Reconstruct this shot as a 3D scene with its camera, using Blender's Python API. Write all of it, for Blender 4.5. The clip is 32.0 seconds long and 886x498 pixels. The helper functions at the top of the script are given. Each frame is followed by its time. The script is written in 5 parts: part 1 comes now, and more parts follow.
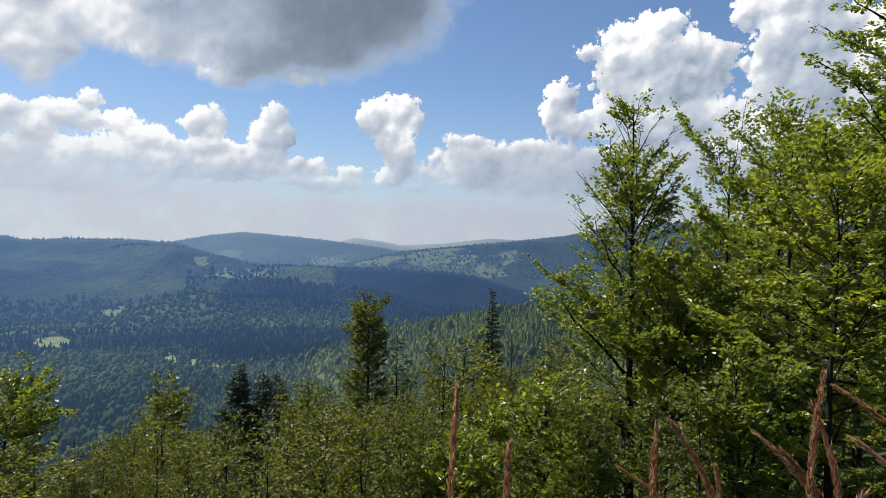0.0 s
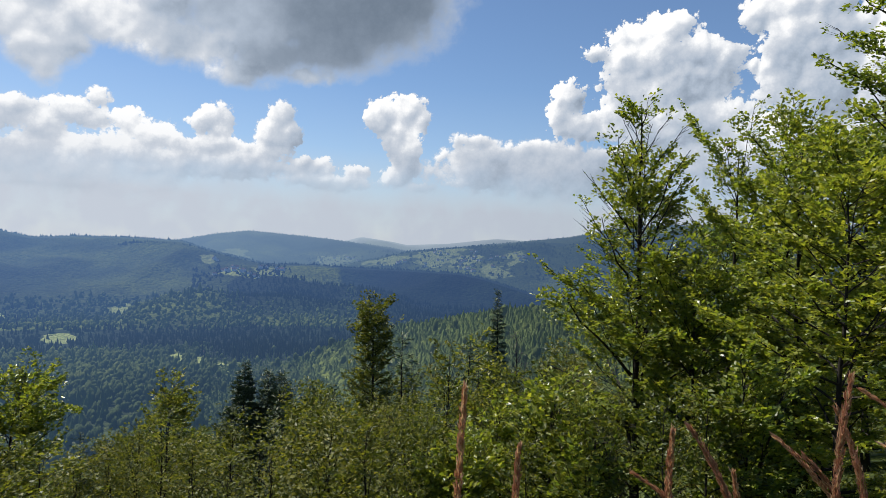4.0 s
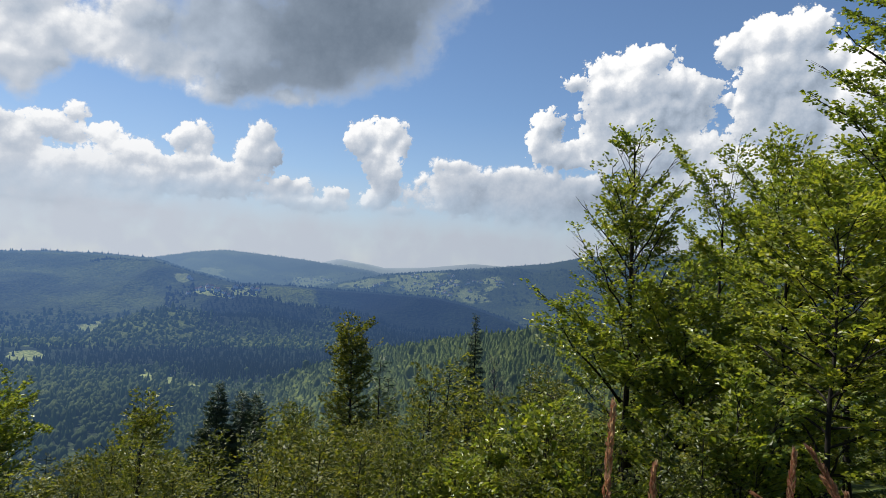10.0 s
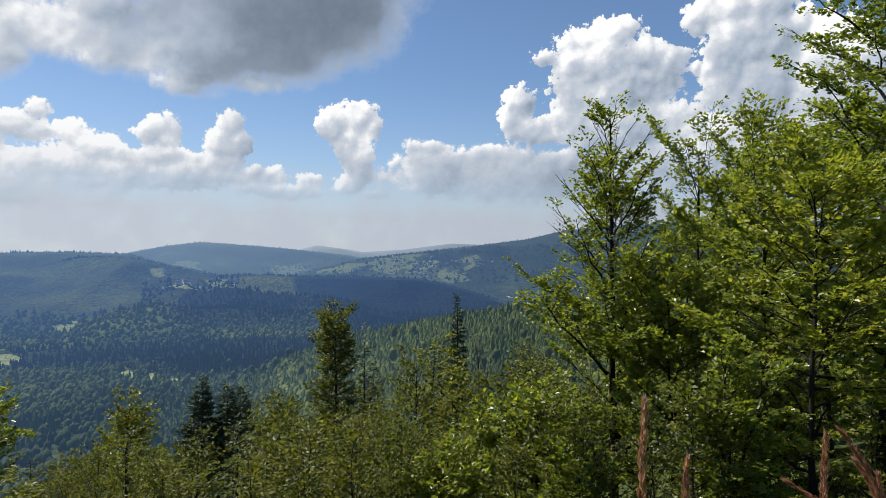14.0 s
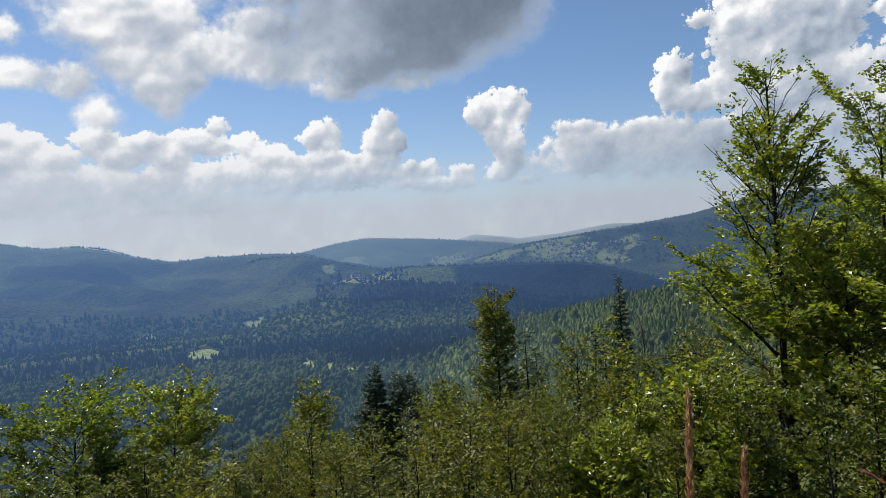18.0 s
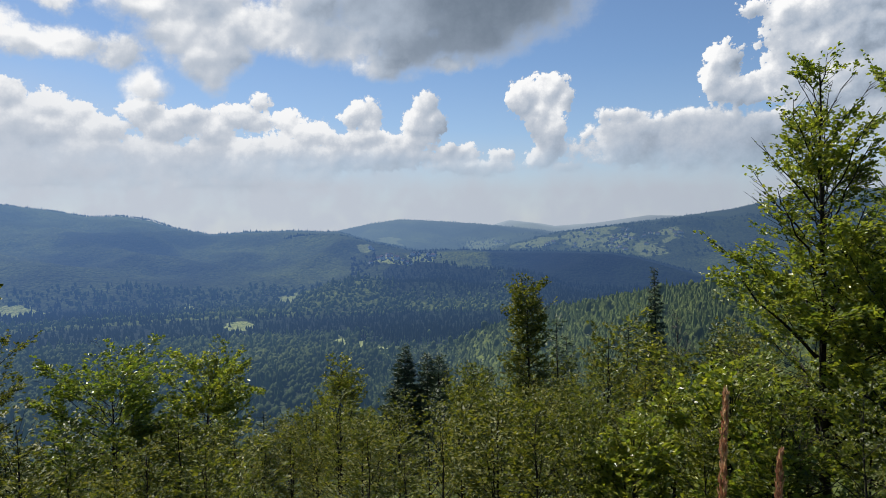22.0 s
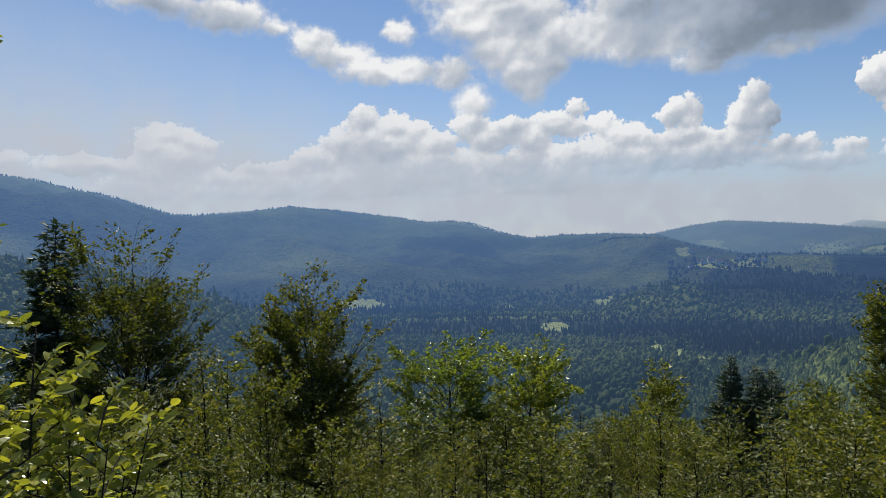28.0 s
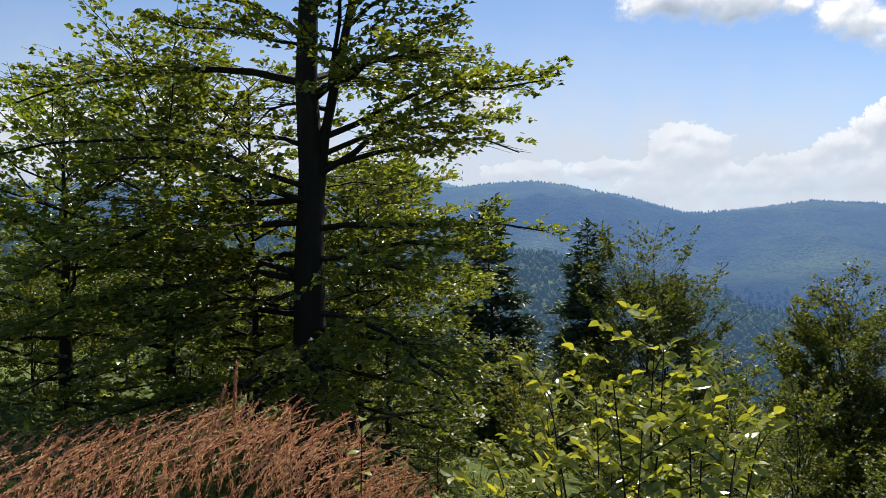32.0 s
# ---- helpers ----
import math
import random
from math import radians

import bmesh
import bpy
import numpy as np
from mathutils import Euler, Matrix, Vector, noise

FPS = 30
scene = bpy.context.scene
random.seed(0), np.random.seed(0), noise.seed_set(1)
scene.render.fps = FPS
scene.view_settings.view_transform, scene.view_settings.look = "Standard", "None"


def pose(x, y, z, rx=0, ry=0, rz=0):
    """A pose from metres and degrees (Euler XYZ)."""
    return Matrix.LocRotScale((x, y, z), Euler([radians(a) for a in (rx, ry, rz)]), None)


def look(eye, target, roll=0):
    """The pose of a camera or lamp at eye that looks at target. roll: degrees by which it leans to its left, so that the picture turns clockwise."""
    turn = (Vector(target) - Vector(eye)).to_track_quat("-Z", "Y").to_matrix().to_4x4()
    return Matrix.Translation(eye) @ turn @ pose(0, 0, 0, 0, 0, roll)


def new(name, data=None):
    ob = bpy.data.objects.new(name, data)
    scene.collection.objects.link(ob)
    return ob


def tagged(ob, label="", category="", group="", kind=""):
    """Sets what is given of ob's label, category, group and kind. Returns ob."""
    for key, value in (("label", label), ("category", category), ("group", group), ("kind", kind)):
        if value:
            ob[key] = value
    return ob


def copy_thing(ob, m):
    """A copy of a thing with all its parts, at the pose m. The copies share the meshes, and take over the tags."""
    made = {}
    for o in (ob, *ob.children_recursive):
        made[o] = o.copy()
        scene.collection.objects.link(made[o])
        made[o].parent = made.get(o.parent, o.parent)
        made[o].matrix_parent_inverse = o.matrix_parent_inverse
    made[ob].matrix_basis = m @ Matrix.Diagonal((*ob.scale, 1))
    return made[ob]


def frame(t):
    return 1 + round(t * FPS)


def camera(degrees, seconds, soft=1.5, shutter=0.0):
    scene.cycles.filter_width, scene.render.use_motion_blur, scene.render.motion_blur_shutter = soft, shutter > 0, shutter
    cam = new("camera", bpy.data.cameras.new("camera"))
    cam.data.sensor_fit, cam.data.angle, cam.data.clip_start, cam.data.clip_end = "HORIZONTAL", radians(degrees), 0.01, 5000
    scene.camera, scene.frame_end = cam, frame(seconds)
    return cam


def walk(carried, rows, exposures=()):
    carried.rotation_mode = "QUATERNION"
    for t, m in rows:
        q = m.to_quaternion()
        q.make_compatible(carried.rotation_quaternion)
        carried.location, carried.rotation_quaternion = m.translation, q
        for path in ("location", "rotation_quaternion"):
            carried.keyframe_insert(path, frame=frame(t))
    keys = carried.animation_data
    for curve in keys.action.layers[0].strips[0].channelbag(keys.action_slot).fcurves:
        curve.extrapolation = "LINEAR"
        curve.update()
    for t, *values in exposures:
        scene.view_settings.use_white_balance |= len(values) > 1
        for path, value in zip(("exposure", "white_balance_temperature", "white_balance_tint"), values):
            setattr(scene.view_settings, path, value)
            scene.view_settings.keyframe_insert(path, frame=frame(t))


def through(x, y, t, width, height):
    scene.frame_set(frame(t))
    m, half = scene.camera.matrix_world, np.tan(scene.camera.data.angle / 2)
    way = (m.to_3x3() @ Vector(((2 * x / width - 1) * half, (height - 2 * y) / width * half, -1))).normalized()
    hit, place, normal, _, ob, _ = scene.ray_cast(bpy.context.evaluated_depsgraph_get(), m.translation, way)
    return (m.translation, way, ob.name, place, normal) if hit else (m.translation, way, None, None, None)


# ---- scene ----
cam = camera(65.88, 32.0, soft=0.6)
# seconds, x, y, z, heading to the right, pitch, lean
PATH = [
    (0.0, -0.000, 0.000, -0.000, 0.00, -0.14, 1.25), (0.5, -0.006, 0.044, -0.019, 0.04, -0.18, 1.33), (1.0, 0.005, 0.059, -0.021, 0.37, -0.23, 0.11),
    (1.5, 0.009, 0.076, -0.016, 1.01, -0.21, -0.63), (2.0, 0.039, 0.103, -0.022, 1.37, -0.22, -0.85), (2.5, 0.025, 0.080, -0.017, 1.36, -0.17, -0.76),
    (3.0, 0.027, 0.052, -0.008, 0.94, -0.15, 0.39), (3.5, 0.016, 0.052, -0.008, 0.21, -0.25, 1.33), (5.5, -0.084, 0.005, -0.027, -1.81, 0.60, 1.34),
    (6.0, -0.104, -0.018, -0.026, -0.69, 0.80, 1.52), (6.5, -0.097, 0.004, -0.006, -0.57, 1.36, 2.40), (7.0, -0.056, 0.026, -0.005, -0.13, 1.49, 3.10),
    (7.5, -0.013, 0.033, 0.008, 0.36, 1.81, 3.14), (8.0, -0.000, 0.057, 0.008, 0.75, 1.94, 3.36), (8.5, 0.020, 0.070, -0.007, 0.96, 2.04, 3.50),
    (9.0, -0.016, 0.072, -0.027, 1.02, 2.18, 3.70), (9.5, -0.170, 0.061, -0.032, 1.11, 2.09, 3.50), (10.0, -0.280, 0.041, -0.035, 1.30, 1.94, 2.99),
    (10.5, -0.233, 0.015, -0.024, 0.93, 2.00, 3.46), (11.0, -0.159, 0.026, -0.019, 0.14, 1.92, 3.67), (11.5, -0.207, 0.046, -0.020, -0.55, 1.95, 3.76),
    (12.0, -0.328, 0.024, -0.028, -0.53, 1.99, 3.70), (12.5, -0.469, 0.030, -0.029, 0.02, 1.84, 3.65), (13.0, -0.505, 0.055, -0.032, 3.59, 1.82, 3.65),
    (13.5, -0.435, 0.091, -0.018, 3.56, 1.24, 1.64), (14.0, -0.330, 0.124, -0.011, 3.22, 0.36, 0.03), (14.5, -0.215, 0.110, -0.003, 1.84, -0.27, -0.43),
    (16.5, -0.148, 0.055, 0.021, -5.65, -0.53, -4.28), (17.0, -0.148, 0.031, 0.025, -7.15, -0.46, -4.26), (17.5, -0.153, -0.003, 0.032, -8.93, -0.41, -4.00),
    (18.0, -0.154, 0.001, 0.032, -9.87, -0.42, -3.57), (18.5, -0.157, -0.011, 0.035, -11.14, -0.40, -3.02), (19.0, -0.157, -0.023, 0.037, -12.65, -0.34, -2.85),
    (19.5, -0.158, -0.017, 0.035, -13.40, -0.43, -2.35), (20.0, -0.157, -0.006, 0.033, -13.72, -0.88, -2.00), (20.5, -0.154, -0.004, 0.032, -13.59, -1.26, -1.92),
    (21.0, -0.155, -0.007, 0.033, -13.28, -1.65, -1.76), (21.5, -0.160, -0.008, 0.036, -12.86, -1.68, -1.38), (22.0, -0.162, -0.000, 0.032, -12.85, -1.67, -1.05),
    (22.5, -0.161, 0.021, 0.028, -12.76, -1.68, -0.43), (23.0, -0.164, 0.006, 0.032, -12.96, -1.62, 0.04), (23.5, -0.165, -0.004, 0.034, -13.06, -1.61, 0.17),
    (24.0, -0.168, -0.023, 0.040, -13.19, -1.58, 0.23), (24.5, -0.171, -0.024, 0.038, -13.51, -1.50, 0.12), (26.5, -0.199, -0.200, 0.000, -23.87, -1.11, -1.17),
    (27.0, -0.207, -0.219, -0.003, -26.78, -1.15, -1.24), (27.5, -0.226, -0.244, -0.002, -30.32, -1.02, -1.33), (28.0, -0.259, -0.259, 0.008, -38.76, -0.86, -1.41),
    (28.5, -0.298, -0.257, 0.012, -44.93, -0.63, -1.61), (29.0, -0.324, -0.257, 0.007, -51.93, -0.48, -1.24), (29.5, -0.312, -0.285, 0.008, -60.61, -0.40, -0.69),
    (30.0, -0.323, -0.307, 0.019, -66.86, -0.44, -0.41), (30.5, -0.370, -0.312, 0.015, -68.54, -0.42, -0.68), (31.0, -0.377, -0.325, 0.019, -70.19, -0.52, -0.91),
    (31.5, -0.404, -0.368, 0.029, -73.42, -0.34, -0.89), (32.0, -0.485, -0.512, 0.023, -79.72, -0.13, -1.17),
]
walk(cam, [(t, pose(x, y, z, 90 + pitch, 0, -yaw) @ pose(0, 0, 0, 0, 0, lean)) for t, x, y, z, yaw, pitch, lean in PATH],
     exposures=[(0.0, 0.4), (8.0, 0.37), (11.0, 0.32), (14.0, 0.34), (19.0, 0.28), (24.0, 0.28), (27.0, 0.15), (29.0, 0.23), (30.5, 0.46), (32.0, 0.58)])

# ---------------------------------------------------------------- sky and sun
SUN_AZ, SUN_EL = -62.0, 54.0
world = bpy.data.worlds.new("sky")
scene.world = world
world.use_nodes = True
wn, wl = world.node_tree.nodes, world.node_tree.links
sky = wn.new("ShaderNodeTexSky")
sky.sky_type = "NISHITA"
sky.sun_disc = False
sky.sun_elevation, sky.sun_rotation = radians(SUN_EL), radians(SUN_AZ % 360)
sky.altitude, sky.air_density, sky.dust_density, sky.ozone_density = 900, 1.0, 0.1, 4.5
wn["Background"].inputs["Strength"].default_value = 0.09
wl.new(sky.outputs[0], wn["Background"].inputs["Color"])


def heading(az, el=0.0):
    """The unit vector towards an azimuth (clockwise from +y) and a height, in degrees."""
    a, e = radians(az), radians(el)
    return Vector((math.sin(a) * math.cos(e), math.cos(a) * math.cos(e), math.sin(e)))


sun = new("sun", bpy.data.lights.new("sun", "SUN"))
sun.data.energy, sun.data.angle, sun.data.color = 5.0, radians(0.53), (1.0, 0.95, 0.87)
sun.matrix_world = look(heading(SUN_AZ, SUN_EL) * 100, (0, 0, 0))


# ---------------------------------------------------------------- materials
def nodes_of(name):
    mat = bpy.data.materials.new(name)
    mat.use_nodes = True
    nt = mat.node_tree
    nt.nodes.clear()
    return mat, nt.nodes, nt.links


def put(nodes, kind, **values):
    nd = nodes.new(kind)
    for key, value in values.items():
        nd.inputs[key.replace("_", " ")].default_value = value
    return nd


def ramp(nodes, links, fac, stops):
    nd = nodes.new("ShaderNodeValToRGB")
    while len(nd.color_ramp.elements) < len(stops):
        nd.color_ramp.elements.new(0.5)
    for el, (p, c) in zip(nd.color_ramp.elements, stops):
        el.position, el.color = p, (*c, 1)
    links.new(fac, nd.inputs[0])
    return nd.outputs[0]


def calc(nodes, links, op, a, b=None):
    nd = nodes.new("ShaderNodeMath")
    nd.operation = op
    for i, v in enumerate((a, b)):
        if v is None:
            continue
        if isinstance(v, (int, float)):
            nd.inputs[i].default_value = v
        else:
            links.new(v, nd.inputs[i])
    return nd.outputs[0]


def mixed(nodes, links, fac, a, b, blend="MIX"):
    nd = nodes.new("ShaderNodeMix")
    nd.data_type, nd.blend_type = "RGBA", blend
    for socket, v in ((nd.inputs[0], fac), (nd.inputs[6], a), (nd.inputs[7], b)):
        if isinstance(v, (int, float)):
            socket.default_value = v
        elif isinstance(v, tuple):
            socket.default_value = (*v, 1)
        else:
            links.new(v, socket)
    return nd.outputs[2]


def leaf_material(name, stops, through, gloss=0.5, share=0.45, shine=0.4):
    """Leaves: coloured leaf by leaf, letting part of the light through."""
    mat, n, l = nodes_of(name)
    geo = n.new("ShaderNodeNewGeometry")
    info = n.new("ShaderNodeObjectInfo")
    tex = n.new("ShaderNodeTexCoord")
    noise_big = put(n, "ShaderNodeTexNoise", Scale=1.3, Detail=3.0)
    l.new(tex.outputs["Object"], noise_big.inputs["Vector"])
    v = calc(n, l, "ADD", calc(n, l, "MULTIPLY", geo.outputs["Random Per Island"], 0.55),
             calc(n, l, "MULTIPLY", noise_big.outputs["Fac"], 0.45))
    v = calc(n, l, "ADD", v, calc(n, l, "MULTIPLY", calc(n, l, "SUBTRACT", info.outputs["Random"], 0.5), 0.25))
    col = ramp(n, l, v, stops)
    bs = put(n, "ShaderNodeBsdfPrincipled", Roughness=gloss)
    bs.inputs["Specular IOR Level"].default_value = shine
    l.new(col, bs.inputs["Base Color"])
    tr = n.new("ShaderNodeBsdfTranslucent")
    l.new(mixed(n, l, 1.0, col, through, "MULTIPLY"), tr.inputs["Color"])
    mx = n.new("ShaderNodeMixShader")
    mx.inputs[0].default_value = share
    l.new(bs.outputs[0], mx.inputs[1]), l.new(tr.outputs[0], mx.inputs[2])
    l.new(mx.outputs[0], n.new("ShaderNodeOutputMaterial").inputs[0])
    return mat


def solid_material(name, stops, scale, rough=0.85, bump=0.4, stretch=(1, 1, 1), detail=6.0, far=False):
    """A dull surface with grain at two scales and a fine relief."""
    mat, n, l = nodes_of(name)
    tex = n.new("ShaderNodeTexCoord")
    mp = n.new("ShaderNodeMapping")
    mp.inputs["Scale"].default_value = stretch
    l.new(tex.outputs["Object"], mp.inputs[0])
    fine = put(n, "ShaderNodeTexNoise", Scale=scale, Detail=detail, Roughness=0.65)
    big = put(n, "ShaderNodeTexNoise", Scale=scale * 0.13, Detail=3.0)
    l.new(mp.outputs[0], fine.inputs["Vector"]), l.new(mp.outputs[0], big.inputs["Vector"])
    v = calc(n, l, "ADD", calc(n, l, "MULTIPLY", fine.outputs["Fac"], 0.6), calc(n, l, "MULTIPLY", big.outputs["Fac"], 0.4))
    bs = put(n, "ShaderNodeBsdfPrincipled", Roughness=rough)
    bs.inputs["Specular IOR Level"].default_value = 0.2
    l.new(ramp(n, l, v, stops), bs.inputs["Base Color"])
    bp = put(n, "ShaderNodeBump", Strength=bump, Distance=0.02)
    l.new(fine.outputs["Fac"], bp.inputs["Height"]), l.new(bp.outputs[0], bs.inputs["Normal"])
    # far houses get the haze mixed in as emission
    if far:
        haze_over(n, l, bs.outputs[0])
    else:
        l.new(bs.outputs[0], n.new("ShaderNodeOutputMaterial").inputs[0])
    return mat


# haze colours by distance, emitted by the far ground, trees and houses
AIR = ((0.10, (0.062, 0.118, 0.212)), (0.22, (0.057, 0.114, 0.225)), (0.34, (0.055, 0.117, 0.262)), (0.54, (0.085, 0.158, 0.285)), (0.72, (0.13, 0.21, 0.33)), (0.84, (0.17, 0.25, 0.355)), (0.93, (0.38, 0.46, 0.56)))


def haze_over(n, l, shader, start=70.0, depth=1500.0, most=0.92):
    """The far backdrop: emits the painted haze of the air before it, more with its distance from the hill and towards
    the sun.
    """
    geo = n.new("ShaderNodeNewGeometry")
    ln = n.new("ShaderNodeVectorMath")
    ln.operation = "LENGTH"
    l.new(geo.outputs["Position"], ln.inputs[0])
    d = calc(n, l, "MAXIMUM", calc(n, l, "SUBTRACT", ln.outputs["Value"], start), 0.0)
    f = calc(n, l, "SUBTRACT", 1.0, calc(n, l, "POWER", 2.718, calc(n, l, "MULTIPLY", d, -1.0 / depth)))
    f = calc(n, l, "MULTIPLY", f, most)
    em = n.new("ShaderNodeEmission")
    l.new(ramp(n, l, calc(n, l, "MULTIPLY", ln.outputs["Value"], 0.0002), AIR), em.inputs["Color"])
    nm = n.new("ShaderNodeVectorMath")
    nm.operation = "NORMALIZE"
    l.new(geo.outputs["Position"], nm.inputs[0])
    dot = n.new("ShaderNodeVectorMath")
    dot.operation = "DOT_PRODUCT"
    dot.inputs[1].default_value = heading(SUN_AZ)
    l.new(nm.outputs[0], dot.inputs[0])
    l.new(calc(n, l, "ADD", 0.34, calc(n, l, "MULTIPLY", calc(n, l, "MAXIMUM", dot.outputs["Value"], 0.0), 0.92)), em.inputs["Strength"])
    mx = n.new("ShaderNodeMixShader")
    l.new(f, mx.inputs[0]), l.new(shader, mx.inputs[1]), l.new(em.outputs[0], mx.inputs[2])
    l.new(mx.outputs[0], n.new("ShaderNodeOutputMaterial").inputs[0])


def ground_material():
    """Soil and moss close by, wooded slopes and meadows far off."""
    mat, n, l = nodes_of("hillside")
    geo = n.new("ShaderNodeNewGeometry")
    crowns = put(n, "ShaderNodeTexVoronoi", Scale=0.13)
    folds = put(n, "ShaderNodeTexNoise", Scale=0.02, Detail=6.0, Roughness=0.62)
    l.new(geo.outputs["Position"], folds.inputs["Vector"])
    patches = put(n, "ShaderNodeTexNoise", Scale=0.0032, Detail=7.0, Roughness=0.62)
    grain = put(n, "ShaderNodeTexNoise", Scale=0.35, Detail=6.0)
    for nd in (crowns, patches, grain):
        l.new(geo.outputs["Position"], nd.inputs["Vector"])
    # shade in the gaps is coloured in: darker away from each crown's centre
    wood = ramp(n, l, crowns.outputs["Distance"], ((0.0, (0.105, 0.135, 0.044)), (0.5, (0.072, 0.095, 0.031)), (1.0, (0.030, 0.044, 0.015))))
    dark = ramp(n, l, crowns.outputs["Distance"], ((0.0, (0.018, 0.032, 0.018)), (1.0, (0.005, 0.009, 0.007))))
    # cloud shade on the far hill is coloured in here together with spruce
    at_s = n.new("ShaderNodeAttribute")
    at_s.attribute_name = "spruce_shade"
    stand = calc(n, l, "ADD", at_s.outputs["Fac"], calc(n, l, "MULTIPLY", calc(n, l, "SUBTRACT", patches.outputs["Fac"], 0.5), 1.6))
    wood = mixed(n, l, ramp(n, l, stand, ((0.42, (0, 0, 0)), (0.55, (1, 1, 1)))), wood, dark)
    litter = put(n, "ShaderNodeTexNoise", Scale=3.5, Detail=8.0, Roughness=0.75)
    l.new(geo.outputs["Position"], litter.inputs["Vector"])
    wood = mixed(n, l, 1.0, wood, ramp(n, l, litter.outputs["Fac"], ((0.3, (0.35, 0.4, 0.35)), (0.5, (0.95, 0.95, 0.8)), (0.7, (2.0, 1.7, 1.2)))), "MULTIPLY")
    fields = put(n, "ShaderNodeTexNoise", Scale=0.018, Detail=4.0, Roughness=0.6)
    l.new(geo.outputs["Position"], fields.inputs["Vector"])
    # lit and shaded folds of the slopes, put into the colour as noise
    fold_light = ramp(n, l, patches.outputs["Fac"], ((0.36, (0.28, 0.32, 0.34)), (0.48, (0.75, 0.77, 0.75)), (0.64, (1.8, 1.7, 1.25))))
    wood = mixed(n, l, 1.0, wood, fold_light, "MULTIPLY")
    grass = ramp(n, l, grain.outputs["Fac"], ((0.3, (0.15, 0.20, 0.06)), (0.55, (0.27, 0.30, 0.10)), (0.8, (0.45, 0.42, 0.2))))
    at_m = n.new("ShaderNodeAttribute")
    at_m.attribute_name = "meadow"
    edge = calc(n, l, "ADD", at_m.outputs["Fac"], calc(n, l, "MULTIPLY", calc(n, l, "SUBTRACT", fields.outputs["Fac"], 0.5), 1.7))
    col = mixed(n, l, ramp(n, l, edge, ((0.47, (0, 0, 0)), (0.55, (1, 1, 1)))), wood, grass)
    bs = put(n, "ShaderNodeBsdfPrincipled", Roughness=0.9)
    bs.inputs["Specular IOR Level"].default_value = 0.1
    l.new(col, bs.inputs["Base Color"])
    bp = put(n, "ShaderNodeBump", Strength=0.8, Distance=6.0)
    bp.invert = True
    l.new(calc(n, l, "SUBTRACT", calc(n, l, "MULTIPLY", crowns.outputs["Distance"], 0.6), calc(n, l, "MULTIPLY", folds.outputs["Fac"], 3.0)), bp.inputs["Height"])
    l.new(bp.outputs[0], bs.inputs["Normal"])
    # haze is mixed into the ground as emission
    haze_over(n, l, bs.outputs[0])
    return mat


def far_tree_material(name, stops, glow=0.4):
    mat, n, l = nodes_of(name)
    geo = n.new("ShaderNodeNewGeometry")
    grain = put(n, "ShaderNodeTexNoise", Scale=0.55, Detail=5.0, Roughness=0.7)
    l.new(geo.outputs["Position"], grain.inputs["Vector"])
    v = calc(n, l, "ADD", calc(n, l, "MULTIPLY", geo.outputs["Random Per Island"], 0.6), calc(n, l, "MULTIPLY", grain.outputs["Fac"], 0.4))
    bs = put(n, "ShaderNodeBsdfPrincipled", Roughness=0.85)
    bs.inputs["Specular IOR Level"].default_value = 0.15
    patch = put(n, "ShaderNodeTexNoise", Scale=0.0035, Detail=5.0, Roughness=0.6)
    l.new(geo.outputs["Position"], patch.inputs["Vector"])
    # lit and dark patches of the hillside are coloured into the crowns
    fold_light = ramp(n, l, patch.outputs["Fac"], ((0.32, (0.45, 0.52, 0.55)), (0.5, (0.95, 0.95, 0.9)), (0.66, (1.5, 1.4, 1.05))))
    l.new(mixed(n, l, 1.0, ramp(n, l, v, stops), fold_light, "MULTIPLY"), bs.inputs["Base Color"])
    bp = put(n, "ShaderNodeBump", Strength=1.0, Distance=1.5)
    l.new(grain.outputs["Fac"], bp.inputs["Height"]), l.new(bp.outputs[0], bs.inputs["Normal"])
    tr = n.new("ShaderNodeBsdfTranslucent")
    l.new(bs.inputs["Base Color"].links[0].from_socket, tr.inputs["Color"])
    leafy = n.new("ShaderNodeMixShader")
    leafy.inputs[0].default_value = glow
    l.new(bs.outputs[0], leafy.inputs[1]), l.new(tr.outputs[0], leafy.inputs[2])
    # the crowns emit the haze in front of them
    haze_over(n, l, leafy.outputs[0])
    return mat


